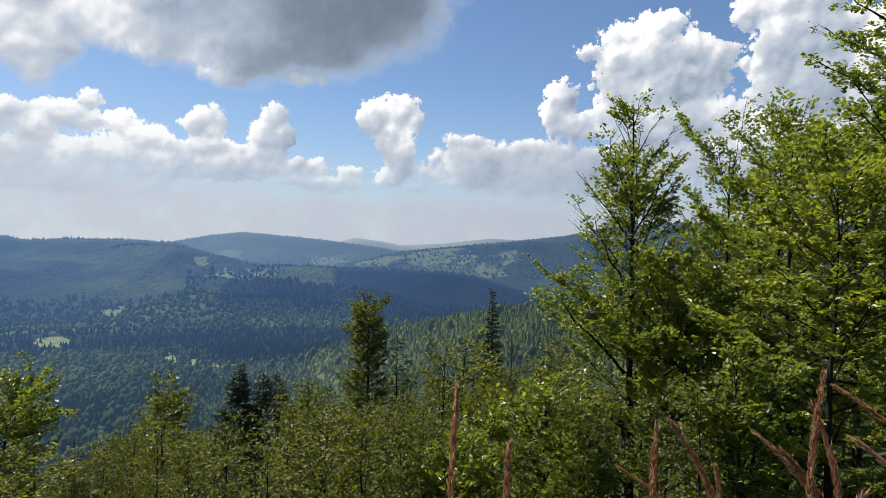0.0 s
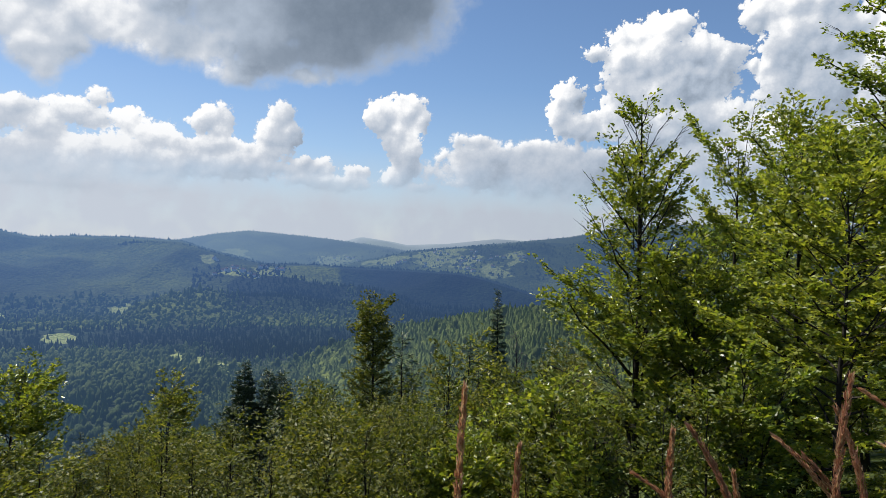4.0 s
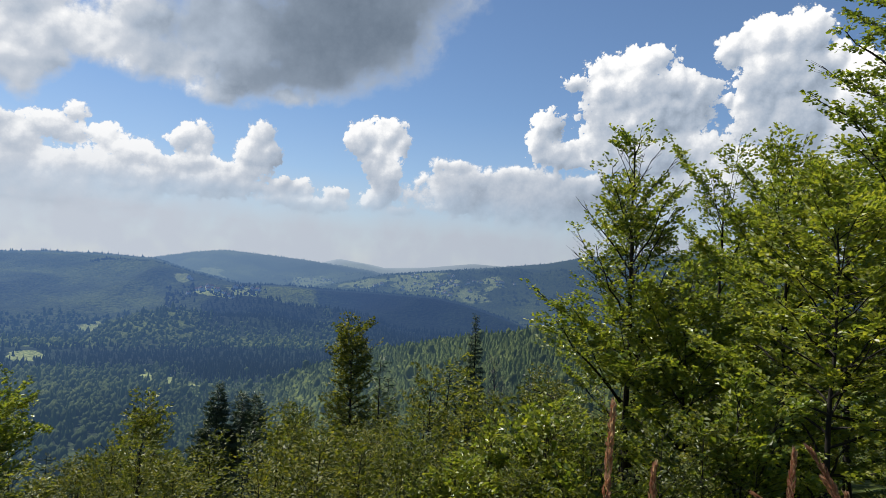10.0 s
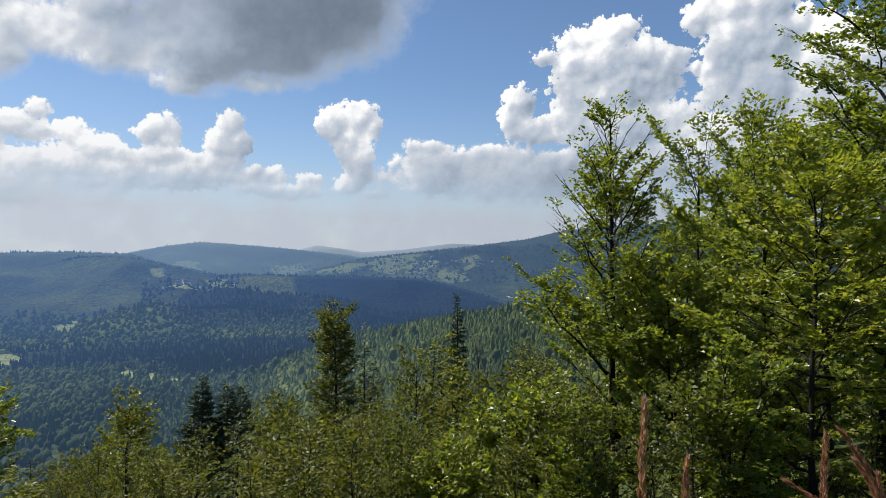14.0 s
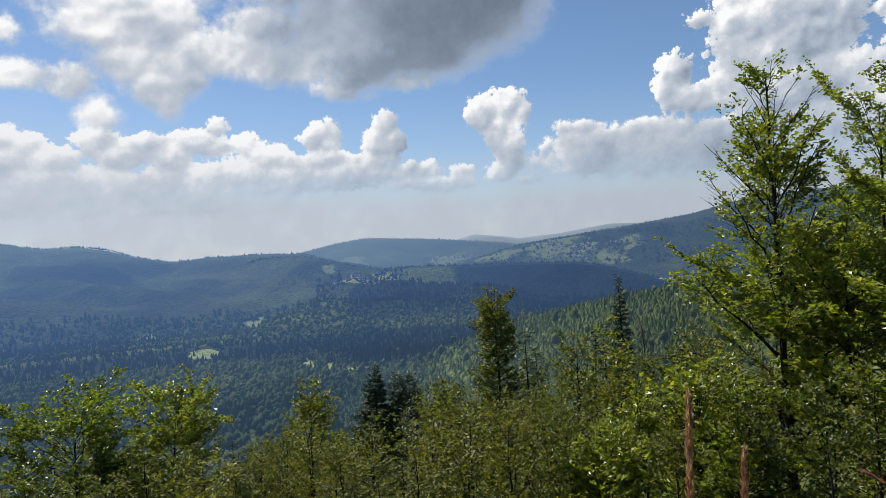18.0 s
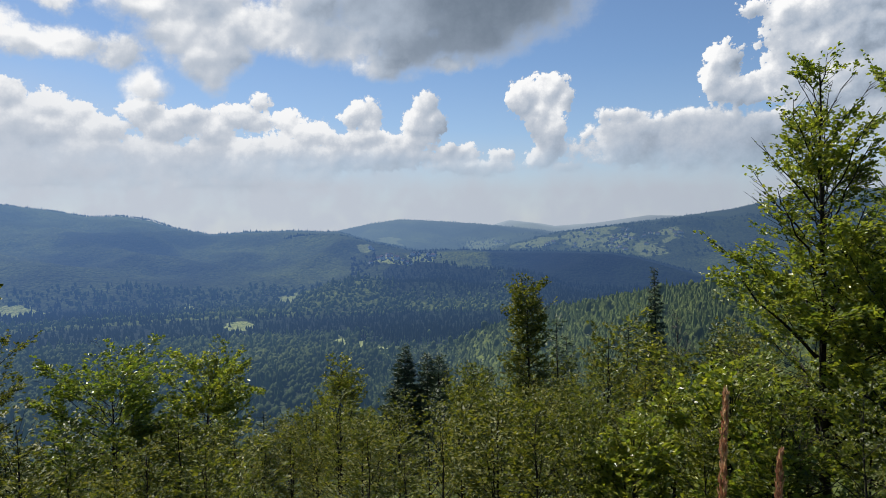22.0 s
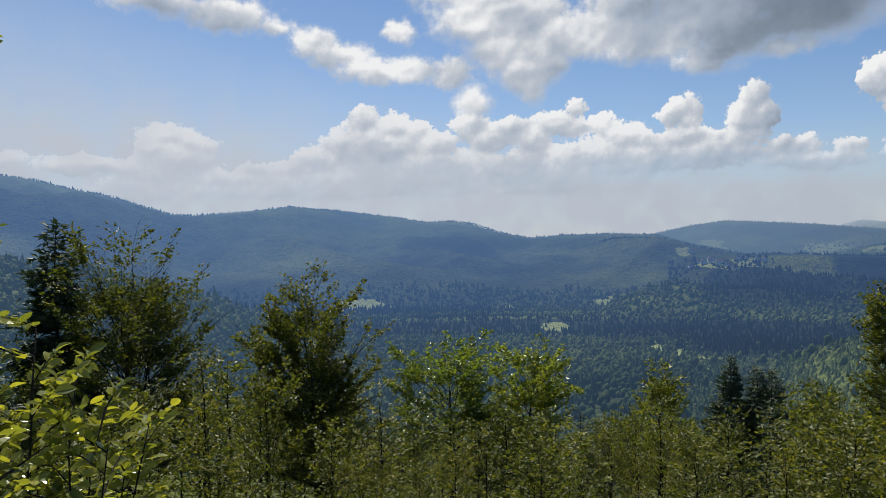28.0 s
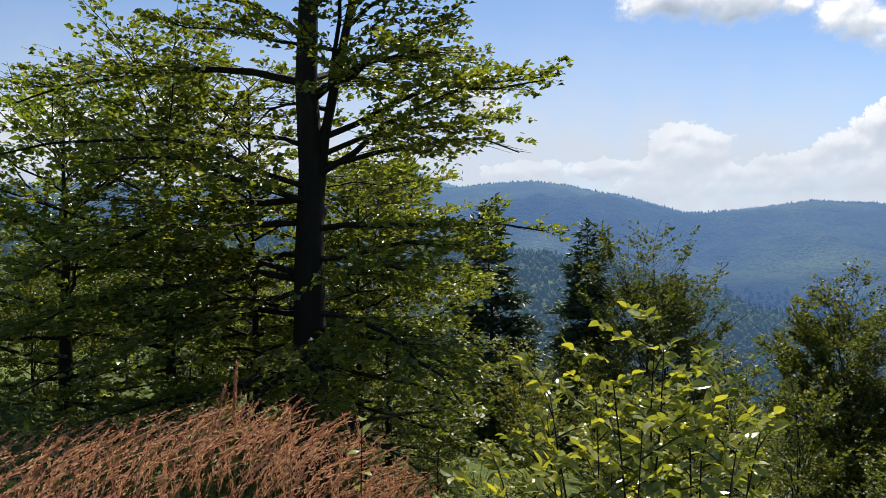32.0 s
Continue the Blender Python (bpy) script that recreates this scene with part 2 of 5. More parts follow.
def cloud_material():
    """Sunlit cumulus, grey in its hollows, over the open sky; whitish air towards the horizon."""
    mat, n, l = nodes_of("clouds")
    cover, relief, low, soft = (n.new("ShaderNodeAttribute") for _ in range(4))
    cover.attribute_name, relief.attribute_name, low.attribute_name, soft.attribute_name = "cover", "relief", "height", "softness"
    geo = n.new("ShaderNodeNewGeometry")
    sc = n.new("ShaderNodeVectorMath")
    sc.operation = "SCALE"
    sc.inputs["Scale"].default_value = 0.026
    l.new(geo.outputs["Position"], sc.inputs[0])
    fine = put(n, "ShaderNodeTexNoise", Scale=0.9, Detail=7.0, Roughness=0.62)
    wide = put(n, "ShaderNodeTexNoise", Scale=0.16, Detail=5.0, Roughness=0.55)
    l.new(sc.outputs[0], fine.inputs["Vector"]), l.new(sc.outputs[0], wide.inputs["Vector"])
    bent = n.new("ShaderNodeVectorMath")
    bent.operation = "MULTIPLY_ADD"
    bent.inputs[1].default_value = (0.7, 0.7, 0.7)
    l.new(fine.outputs["Color"], bent.inputs[0]), l.new(sc.outputs[0], bent.inputs[2])
    # heads of cauliflower: round lobes of three sizes
    lobes = 0.0
    for size, weight in ((0.55, 0.5), (1.25, 0.3), (2.9, 0.2)):
        cell = put(n, "ShaderNodeTexVoronoi", Scale=size)
        l.new(bent.outputs[0], cell.inputs["Vector"])
        dome = calc(n, l, "SUBTRACT", 0.48, cell.outputs["Distance"])
        lobes = calc(n, l, "ADD", lobes, calc(n, l, "MULTIPLY", dome, weight))
    crisp = calc(n, l, "SUBTRACT", 1.0, soft.outputs["Fac"])
    shape = calc(n, l, "MULTIPLY", lobes, calc(n, l, "ADD", 0.15, calc(n, l, "MULTIPLY", crisp, 0.75)))
    field = calc(n, l, "ADD", cover.outputs["Fac"], shape)
    field = calc(n, l, "ADD", field, calc(n, l, "MULTIPLY", calc(n, l, "SUBTRACT", fine.outputs["Fac"], 0.5), 0.3))
    field = calc(n, l, "ADD", field, calc(n, l, "MULTIPLY", calc(n, l, "SUBTRACT", wide.outputs["Fac"], 0.5), calc(n, l, "MULTIPLY", soft.outputs["Fac"], 0.6)))
    rng = n.new("ShaderNodeMapRange")
    rng.interpolation_type = "SMOOTHSTEP"
    l.new(field, rng.inputs["Value"])
    l.new(calc(n, l, "SUBTRACT", -0.03, calc(n, l, "MULTIPLY", soft.outputs["Fac"], 0.55)), rng.inputs["From Min"])
    l.new(calc(n, l, "ADD", 0.10, calc(n, l, "MULTIPLY", soft.outputs["Fac"], 0.65)), rng.inputs["From Max"])
    base = n.new("ShaderNodeAttribute")
    base.attribute_name = "base"
    alpha = calc(n, l, "MULTIPLY", rng.outputs[0], base.outputs["Fac"])
    # the clouds' relief is painted light: bright tops and grey hollows, emitted directly
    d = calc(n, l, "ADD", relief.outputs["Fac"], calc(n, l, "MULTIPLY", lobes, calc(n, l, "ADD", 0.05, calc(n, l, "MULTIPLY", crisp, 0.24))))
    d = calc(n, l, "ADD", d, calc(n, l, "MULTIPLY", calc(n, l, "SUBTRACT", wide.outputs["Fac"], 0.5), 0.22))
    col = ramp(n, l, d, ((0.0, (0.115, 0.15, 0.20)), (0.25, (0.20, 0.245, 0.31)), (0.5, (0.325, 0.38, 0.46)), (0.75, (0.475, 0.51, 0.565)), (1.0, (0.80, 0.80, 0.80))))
    haze = ramp(n, l, low.outputs["Fac"], ((0.0, (0.98, 0.98, 0.98)), (0.24, (0.93, 0.93, 0.93)), (0.36, (0.50, 0.50, 0.50)), (0.52, (0.13, 0.13, 0.13)), (0.85, (0.0, 0.0, 0.0))))
    haze = calc(n, l, "MULTIPLY", haze, calc(n, l, "ADD", 0.6, calc(n, l, "MULTIPLY", wide.outputs["Fac"], 0.8)))
    haze = calc(n, l, "MINIMUM", haze, 1.0)
    veil = calc(n, l, "MAXIMUM", calc(n, l, "MULTIPLY", haze, 0.8), calc(n, l, "SUBTRACT", 1.0, alpha))
    side = n.new("ShaderNodeAttribute")
    side.attribute_name = "sun_side"
    milk = mixed(n, l, side.outputs["Fac"], (0.335, 0.375, 0.435), (0.445, 0.485, 0.55))
    col = mixed(n, l, veil, col, milk)
    total = calc(n, l, "SUBTRACT", 1.0, calc(n, l, "MULTIPLY", calc(n, l, "SUBTRACT", 1.0, alpha), calc(n, l, "SUBTRACT", 1.0, haze)))
    em = n.new("ShaderNodeEmission")
    l.new(col, em.inputs["Color"])
    clear = n.new("ShaderNodeBsdfTransparent")
    mx = n.new("ShaderNodeMixShader")
    l.new(total, mx.inputs[0]), l.new(clear.outputs[0], mx.inputs[1]), l.new(em.outputs[0], mx.inputs[2])
    l.new(mx.outputs[0], n.new("ShaderNodeOutputMaterial").inputs[0])
    mat.cycles.emission_sampling = "NONE"
    return mat


BEECH = leaf_material("beech_leaf", ((0.15, (0.070, 0.112, 0.024)), (0.5, (0.140, 0.178, 0.036)), (0.85, (0.28, 0.29, 0.056))), (1.65, 1.65, 0.5), 0.34, 0.47, 0.5)
YOUNG = leaf_material("young_leaf", ((0.15, (0.115, 0.160, 0.034)), (0.5, (0.205, 0.235, 0.05)), (0.88, (0.34, 0.33, 0.07))), (1.65, 1.65, 0.5), 0.36, 0.5, 0.5)
# shade is put into DEEP's leaf colour, for backlit and shaded trees
DEEP = leaf_material("shade_toned_leaf", ((0.15, (0.050, 0.070, 0.019)), (0.5, (0.104, 0.122, 0.028)), (0.9, (0.23, 0.225, 0.05))), (1.75, 1.75, 0.5), 0.42, 0.48)
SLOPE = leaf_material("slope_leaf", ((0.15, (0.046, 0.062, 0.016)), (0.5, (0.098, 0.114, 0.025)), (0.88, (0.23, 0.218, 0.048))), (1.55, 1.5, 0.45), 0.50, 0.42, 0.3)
NEEDLE = leaf_material("spruce_needles", ((0.1, (0.035, 0.055, 0.026)), (0.6, (0.07, 0.095, 0.04)), (0.95, (0.12, 0.135, 0.055))), (0.8, 1.0, 0.6), 0.55, 0.15)
BUSH = leaf_material("bush_leaf", ((0.1, (0.12, 0.15, 0.038)), (0.5, (0.26, 0.275, 0.065)), (0.88, (0.55, 0.50, 0.085)), (1.0, (0.50, 0.25, 0.06))), (1.4, 1.35, 0.4), 0.2, 0.45, 0.6)
STRAW = leaf_material("ripe_grass", ((0.12, (0.22, 0.10, 0.065)), (0.45, (0.36, 0.175, 0.115)), (0.85, (0.60, 0.45, 0.29))), (1.4, 1.2, 0.9), 0.6, 0.35)
BLADE = leaf_material("grass_blade", ((0.1, (0.06, 0.08, 0.02)), (0.6, (0.13, 0.14, 0.04)), (0.95, (0.26, 0.21, 0.09))), (1.4, 1.5, 0.6), 0.5, 0.4)
BARK = solid_material("bark", ((0.25, (0.012, 0.010, 0.008)), (0.55, (0.026, 0.022, 0.018)), (0.85, (0.06, 0.054, 0.047))), 14.0, 0.9, 0.7, (1, 1, 0.25))
DEAD = leaf_material("dead_twigs", ((0.1, (0.09, 0.07, 0.055)), (0.9, (0.2, 0.16, 0.13))), (0.6, 0.6, 0.6), 0.8, 0.1)
PLASTER = solid_material("plaster", ((0.3, (0.62, 0.60, 0.56)), (0.7, (0.8, 0.79, 0.76))), 2.0, 0.9, 0.1, far=True)
TILE = solid_material("roof_tile", ((0.3, (0.08, 0.055, 0.05)), (0.7, (0.16, 0.10, 0.085))), 3.0, 0.8, 0.3, far=True)
HILL = ground_material()
FAR_LEAF = far_tree_material("far_broadleaf", ((0.1, (0.088, 0.124, 0.04)), (0.5, (0.13, 0.17, 0.053)), (0.9, (0.18, 0.215, 0.07))))
FAR_YOUNG = far_tree_material("plantation", ((0.1, (0.12, 0.165, 0.05)), (0.5, (0.155, 0.205, 0.06)), (0.9, (0.20, 0.245, 0.075))))
FAR_FIR = far_tree_material("far_conifer", ((0.1, (0.010, 0.020, 0.012)), (0.9, (0.030, 0.046, 0.022))), 0.1)
CLOUD = cloud_material()


# ---------------------------------------------------------------- mesh tools
def mesh_of(name, verts, tris, smooth=False):
    """A mesh from arrays of corners and triangles."""
    me = bpy.data.meshes.new(name)
    verts, tris = np.asarray(verts, np.float32).reshape(-1, 3), np.asarray(tris, np.int32).reshape(-1, 3)
    me.vertices.add(len(verts))
    me.vertices.foreach_set("co", verts.ravel())
    me.loops.add(tris.size)
    me.loops.foreach_set("vertex_index", tris.ravel())
    me.polygons.add(len(tris))
    me.polygons.foreach_set("loop_start", np.arange(0, tris.size, 3, dtype=np.int32))
    me.polygons.foreach_set("use_smooth", np.full(len(tris), smooth))
    me.update(calc_edges=True)
    return me


def joined(pieces):
    """One pair of arrays from many (corners, triangles)."""
    vs, ts, k = [], [], 0
    for v, t in pieces:
        vs.append(np.asarray(v, float).reshape(-1, 3)), ts.append(np.asarray(t, int).reshape(-1, 3) + k)
        k += len(vs[-1])
    return np.concatenate(vs), np.concatenate(ts)


def part(name, arrays, material, parent=None, label="", smooth=False):
    me = arrays if isinstance(arrays, bpy.types.Mesh) else mesh_of(name, *arrays, smooth)
    if not me.materials:
        me.materials.append(material)
    ob = new(name, me)
    if parent is not None:
        ob.parent = parent
    return tagged(ob, label) if label else ob


def tube(pts, radii, sides=6):
    """A tapered tube along a path, closed at its tip."""
    pts = np.asarray(pts, float)
    k = len(pts)
    tang = np.gradient(pts, axis=0)
    tang /= np.linalg.norm(tang, axis=1)[:, None] + 1e-9
    ref = np.where(np.abs(tang[:, 2:3]) > 0.9, np.array([[1.0, 0, 0]]), np.array([[0, 0, 1.0]]))
    u = np.cross(tang, ref)
    u /= np.linalg.norm(u, axis=1)[:, None] + 1e-9
    w = np.cross(tang, u)
    a = np.linspace(0, 2 * np.pi, sides, endpoint=False)
    ring = u[:, None] * np.cos(a)[None, :, None] + w[:, None] * np.sin(a)[None, :, None]
    v = (pts[:, None] + ring * np.asarray(radii)[:, None, None]).reshape(-1, 3)
    i = np.arange(k - 1)[:, None] * sides + np.arange(sides)[None]
    j = np.arange(k - 1)[:, None] * sides + (np.arange(sides)[None] + 1) % sides
    t = np.concatenate([np.stack([i, j, j + sides], -1).reshape(-1, 3), np.stack([i, j + sides, i + sides], -1).reshape(-1, 3)])
    cap = np.array([[(k - 1) * sides, (k - 1) * sides + q, (k - 1) * sides + q + 1] for q in range(1, sides - 1)])
    return v, np.concatenate([t, cap])


def unit(v):
    return v / (np.linalg.norm(v, axis=-1, keepdims=True) + 1e-9)


def leaves(pos, axis, normal, length, width, fold=0.25):
    """Small leaves: two triangles each, folded along the midrib."""
    axis = unit(axis)
    side = unit(np.cross(normal, axis))
    up = np.cross(axis, side)
    length, width = np.broadcast_to(length, (len(pos),))[:, None], np.broadcast_to(width, (len(pos),))[:, None]
    mid = pos + axis * length * 0.45 + up * width * fold
    v = np.stack([pos, mid + side * width * 0.5, pos + axis * length, mid - side * width * 0.5], 1).reshape(-1, 3)
    b = np.arange(len(pos))[:, None] * 4
    return v, np.concatenate([b + np.array([[0, 1, 2]]), b + np.array([[0, 2, 3]])])


def lattice(p, seed):
    """Smooth value noise in the plane, from -1 to 1."""
    rs = np.random.RandomState(seed)
    table = rs.uniform(-1, 1, (256, 256))
    i = np.floor(p).astype(int)
    f = p - i
    f = f * f * (3 - 2 * f)
    x0, y0, x1, y1 = i[..., 0] % 256, i[..., 1] % 256, (i[..., 0] + 1) % 256, (i[..., 1] + 1) % 256
    a = table[x0, y0] * (1 - f[..., 0]) + table[x1, y0] * f[..., 0]
    b = table[x0, y1] * (1 - f[..., 0]) + table[x1, y1] * f[..., 0]
    return a * (1 - f[..., 1]) + b * f[..., 1]


def fractal(p, seed, octaves=4, billow=False):
    out, amp, total = 0.0, 1.0, 0.0
    for k in range(octaves):
        q = lattice(p * 2.0 ** k + 17.3 * k, seed + k)
        out = out + amp * ((1 - 2 * np.abs(q)) if billow else q)
        total, amp = total + amp, amp * 0.52
    return out / total


# ---------------------------------------------------------------- the lie of the land
def crest(az, table):
    return np.interp(az, [p[0] for p in table], [p[1] for p in table])


WEST_RIDGE = ((-135, 4.5), (-112, 5.4), (-92.6, 5.5), (-80, 5.1), (-78.5, 5.2), (-75, 5.5), (-72, 5.58), (-69.5, 5.2), (-67.4, 4.65),
              (-64.4, 4.0), (-60.4, 2.65), (-59, 2.55), (-55, 2.75), (-51.2, 3.15), (-47, 2.7), (-42.7, 2.1), (-40.2, 1.65), (-37.9, 1.7),
              (-36, 1.4), (-34.3, 0.75), (-31.5, 0.1), (-28.8, 0.28), (-25.3, 0.3), (-21.5, 0.15), (-19, -0.6), (-15, -1.5), (-9, -3.5), (-4, -6))
WEST_TOP = ((-135, 5.0), (-100, 5.2), (-92.6, 5.7), (-88, 6.2), (-84.4, 6.5), (-83, 6.65), (-81.5, 6.45), (-79.6, 5.6), (-76, 4.4), (-70, 2), (-60, -2))
VILLAGE_HILL = ((-26, -6), (-22, -2.2), (-19.7, -1.5), (-11.4, -1.45), (-8.6, -1.6), (-3.9, -1.68), (0.8, -1.82), (3, -2.2), (5, -2.75), (8, -3.65), (12, -5), (20, -7))
EAST_RIDGE = ((-14, -3.5), (-9, -1.6), (-6, -0.85), (-3.3, -0.3), (1.2, 0.2), (3.9, 0.5), (7.7, 0.95), (10.1, 1.25), (13.2, 1.95), (17.6, 2.38), (24, 2.5), (45, 2.5))
PEAK = ((-26, -2), (-21.5, 0.15), (-18.8, 0.7), (-16.4, 1.0), (-13.2, 0.8), (-9.8, 0.52), (-4.7, -0.05), (-2.4, -0.55), (3, -2), (10, -3))
BLUE_RANGE = ((-14, -0.5), (-9, 0.2), (-7.3, 0.66), (-4.7, 0.33), (-3.5, 0.1), (-0.1, 0.3), (3.9, 0.82), (7, 0.7), (12, 0.4), (30, 0.2))
SPUR = ((-30, -15), (-22, -12.6), (-17.4, -10.9), (-15, -10.0), (-12.2, -9.1), (-8.4, -7.75), (-4.7, -6.5), (1.5, -5.1), (4.8, -4.35), (7.7, -3.8), (15, -3), (30, -1.5), (48, 0))
SPUR_AWAY = ((-30, 800), (-16, 720), (8, 480), (20, 420), (48, 400))
WEST_SPUR = ((-130, 4.0), (-100, 3.0), (-80, 1.0), (-69.5, -0.35), (-66.8, -1.0), (-62.6, -2.2), (-58.2, -3.3), (-53.7, -4.7), (-49.1, -6.1), (-45, -7.6), (-40, -10.5), (-34, -14))


def near_slope(az, r):
    """The hillside on which the viewer stands, falling away to the north-west."""
    c = np.cos(np.radians(az + 30))
    drop = 0.35 * r * np.where(c > 0, c, 0.55 * c)
    return -1.62 - drop * np.clip(r / 2.5, 0.35, 1.0)


def land(az, r):
    """The height of the ground at an azimuth (degrees) and a distance (metres)."""
    az, r = np.broadcast_arrays(np.asarray(az, float), np.asarray(r, float))
    x, y = r * np.sin(np.radians(az)), r * np.cos(np.radians(az))
    p = np.stack([x, y], -1)
    z = np.minimum(near_slope(az, r), 40 + 0.02 * r)
    floor = -132 + 9 * fractal(p / 420, 11, 3) - 0.004 * (r - 700)
    z = np.where(r > 60, np.logaddexp(z / 6, floor / 6) * 6, z)
    spurs = fractal(p / 760 + 3.1, 21, 4, True)
    for table, away, foot, back, lift in ((WEST_RIDGE, 2650, 1380, 0.2, 9), (WEST_TOP, 3500, 2500, 0.2, 9), (VILLAGE_HILL, 2000, 1060, 0.12, 9),
                                          (EAST_RIDGE, 3300, 2150, 0.1, 5), (PEAK, 4000, 3000, 0.2, 8), (BLUE_RANGE, 4650, 4100, 0.3, 0)):
        top = away * np.tan(np.radians(crest(az, table))) - lift
        u = np.clip((away - r) / (away - foot), 0, 1.3)
        relief = spurs * 105 * np.clip(u * (1 - np.clip(u, 0, 1)) * 4, 0, 1)
        rise = top - (top + 132) * u ** 1.1 + relief
        rise = np.minimum(rise, top * r / away - 6 * np.clip(u * 12, 0, 1))
        rise = np.where(r > away, top - back * (r - away), rise)
        z = np.maximum(z, np.where(u < 1.02, rise, -200))
    away = crest(az, SPUR_AWAY)
    top = away * np.tan(np.radians(crest(az, SPUR))) - np.interp(az, (-16, 0, 8), (3.5, 5.0, 8.0))
    rise = np.where(r < away, top - 0.30 * (away - r), top - 0.42 * (r - away)) + 4 * fractal(p / 60, 41, 3)
    z = np.maximum(z, np.where((az > -30) & (az < 60), rise, -200))
    away = 900 + 30 * np.sin(np.radians(az * 6))
    top = away * np.tan(np.radians(crest(az, WEST_SPUR))) - 11
    rise = np.where(r < away, top - 0.25 * (away - r), top - 0.4 * (r - away)) + 6 * fractal(p / 90, 43, 3)
    z = np.maximum(z, np.where((az < -34) & (r > 300), rise, -200))
    return z


def at(az, r, dz=0.0):
    """The point on the ground at an azimuth and a distance."""
    return Vector((r * math.sin(radians(az)), r * math.cos(radians(az)), float(land(az, r)) + dz))


# meadows: azimuth, distance, half width in degrees, half depth in metres
MEADOWS = ((-25.4, 1370, 1.3, 30), (-29.6, 1034, 1.2, 10), (-33.6, 1345, 0.9, 8), (-21.6, 845, 0.8, 16), (-19.9, 800, 0.4, 26), (-18.1, 752, 0.5, 18), (-45.5, 1400, 2.0, 8),
           (-17.2, 1585, 1.7, 38), (-14.7, 1655, 0.9, 18), (-19.4, 1875, 0.6, 22), (-17.4, 3280, 1.2, 40), (-9.6, 3200, 1.5, 50), (-4.9, 2545, 2.0, 40),
           (-1.2, 2540, 1.8, 60), (1.4, 2480, 1.5, 55), (3.8, 2320, 1.3, 30), (5.6, 2480, 1.2, 30), (0.3, 2640, 1.2, 40), (16.5, 3000, 3.0, 50))


def meadow_at(az, r):
    m = np.zeros(np.shape(az))
    for a, d, w, h in MEADOWS:
        m = np.maximum(m, np.exp(-0.7 * (((az - a) / w) ** 2 + ((r - d + 15) / (h + 25)) ** 2)))
    return m


def spruce_shade_at(az, r):
    """Spruce bands along the valley floor, and cloud shade on the hill below the village, painted as spruce."""
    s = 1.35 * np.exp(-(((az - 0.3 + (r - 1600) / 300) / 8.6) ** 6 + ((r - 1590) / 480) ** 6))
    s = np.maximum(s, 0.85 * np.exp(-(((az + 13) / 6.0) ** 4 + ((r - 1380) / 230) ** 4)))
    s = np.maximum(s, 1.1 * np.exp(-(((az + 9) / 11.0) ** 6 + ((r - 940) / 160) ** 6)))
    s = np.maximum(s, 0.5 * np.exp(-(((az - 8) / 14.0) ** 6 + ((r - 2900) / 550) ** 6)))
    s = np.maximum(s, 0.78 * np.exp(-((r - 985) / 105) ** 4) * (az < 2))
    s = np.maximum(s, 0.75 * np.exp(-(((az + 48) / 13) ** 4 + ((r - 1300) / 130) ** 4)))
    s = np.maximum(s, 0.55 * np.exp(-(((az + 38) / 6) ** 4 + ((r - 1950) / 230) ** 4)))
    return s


def build_ground():
    rs = np.concatenate([np.linspace(0.03, 16, 24)[:-1], np.geomspace(16, 4900, 220)])
    az = np.concatenate([np.arange(-118, 32, 0.36), np.arange(32, 242.1, 3.0)])
    A, R = np.meshgrid(az, rs, indexing="ij")
    Z = land(A, R)
    V = np.stack([R * np.sin(np.radians(A)), R * np.cos(np.radians(A)), Z], -1)
    na, nr = A.shape
    i = np.arange(na)[:, None] * nr + np.arange(nr - 1)[None]
    k = ((np.arange(na)[:, None] + 1) % na) * nr + np.arange(nr - 1)[None]
    rim = np.arange(na) * nr
    tris = np.concatenate([np.stack([i, i + 1, k + 1], -1).reshape(-1, 3), np.stack([i, k + 1, k], -1).reshape(-1, 3), np.stack([np.full(na - 2, rim[0]), rim[1:-1], rim[2:]], -1)])
    me = mesh_of("ground", V.reshape(-1, 3), tris, True)
    for name, values in (("meadow", meadow_at(A, R)), ("spruce_shade", spruce_shade_at(A, R))):
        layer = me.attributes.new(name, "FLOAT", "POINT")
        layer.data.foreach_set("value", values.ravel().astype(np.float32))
    ob = part("ground", me, HILL)
    tagged(ob, "wooded mountain slopes, valley and far ridges", "ground", kind="structure")


build_ground()


# ---------------------------------------------------------------- clouds
MUSHROOM = (
    (-5.7, 10.6, 1.8, 1.7), (-3.9, 11.1, 1.8, 1.5), (-2.6, 10.5, 0.9, 1.1), (-4.4, 9.1, 1.6, 2.1), (-3.6, 7.5, 1.2, 2.0), (-4.5, 5.7, 1.3, 0.9), (-2.7, 4.8, 1.5, 0.5),
)
EAST_TOWER = (
    (17.4, 17.5, 2.1, 1.3), (14.7, 16.8, 2.4, 1.3), (11.7, 15.8, 1.4, 0.7), (15.7, 15.1, 3.9, 2.6), (19.7, 15.3, 2.5, 2.0),
    (21.7, 14.9, 1.4, 1.5), (19.4, 13.8, 3.0, 1.5), (17.2, 12.9, 5.1, 2.6), (9.6, 12.3, 1.5, 1.5), (8.8, 10.9, 1.3, 1.5),
    (10.9, 10.2, 3.2, 1.2), (13.7, 10.6, 3.1, 1.6), (19.1, 10.0, 6.0, 2.5), (23.5, 14.3, 0.4, 0.6),
)
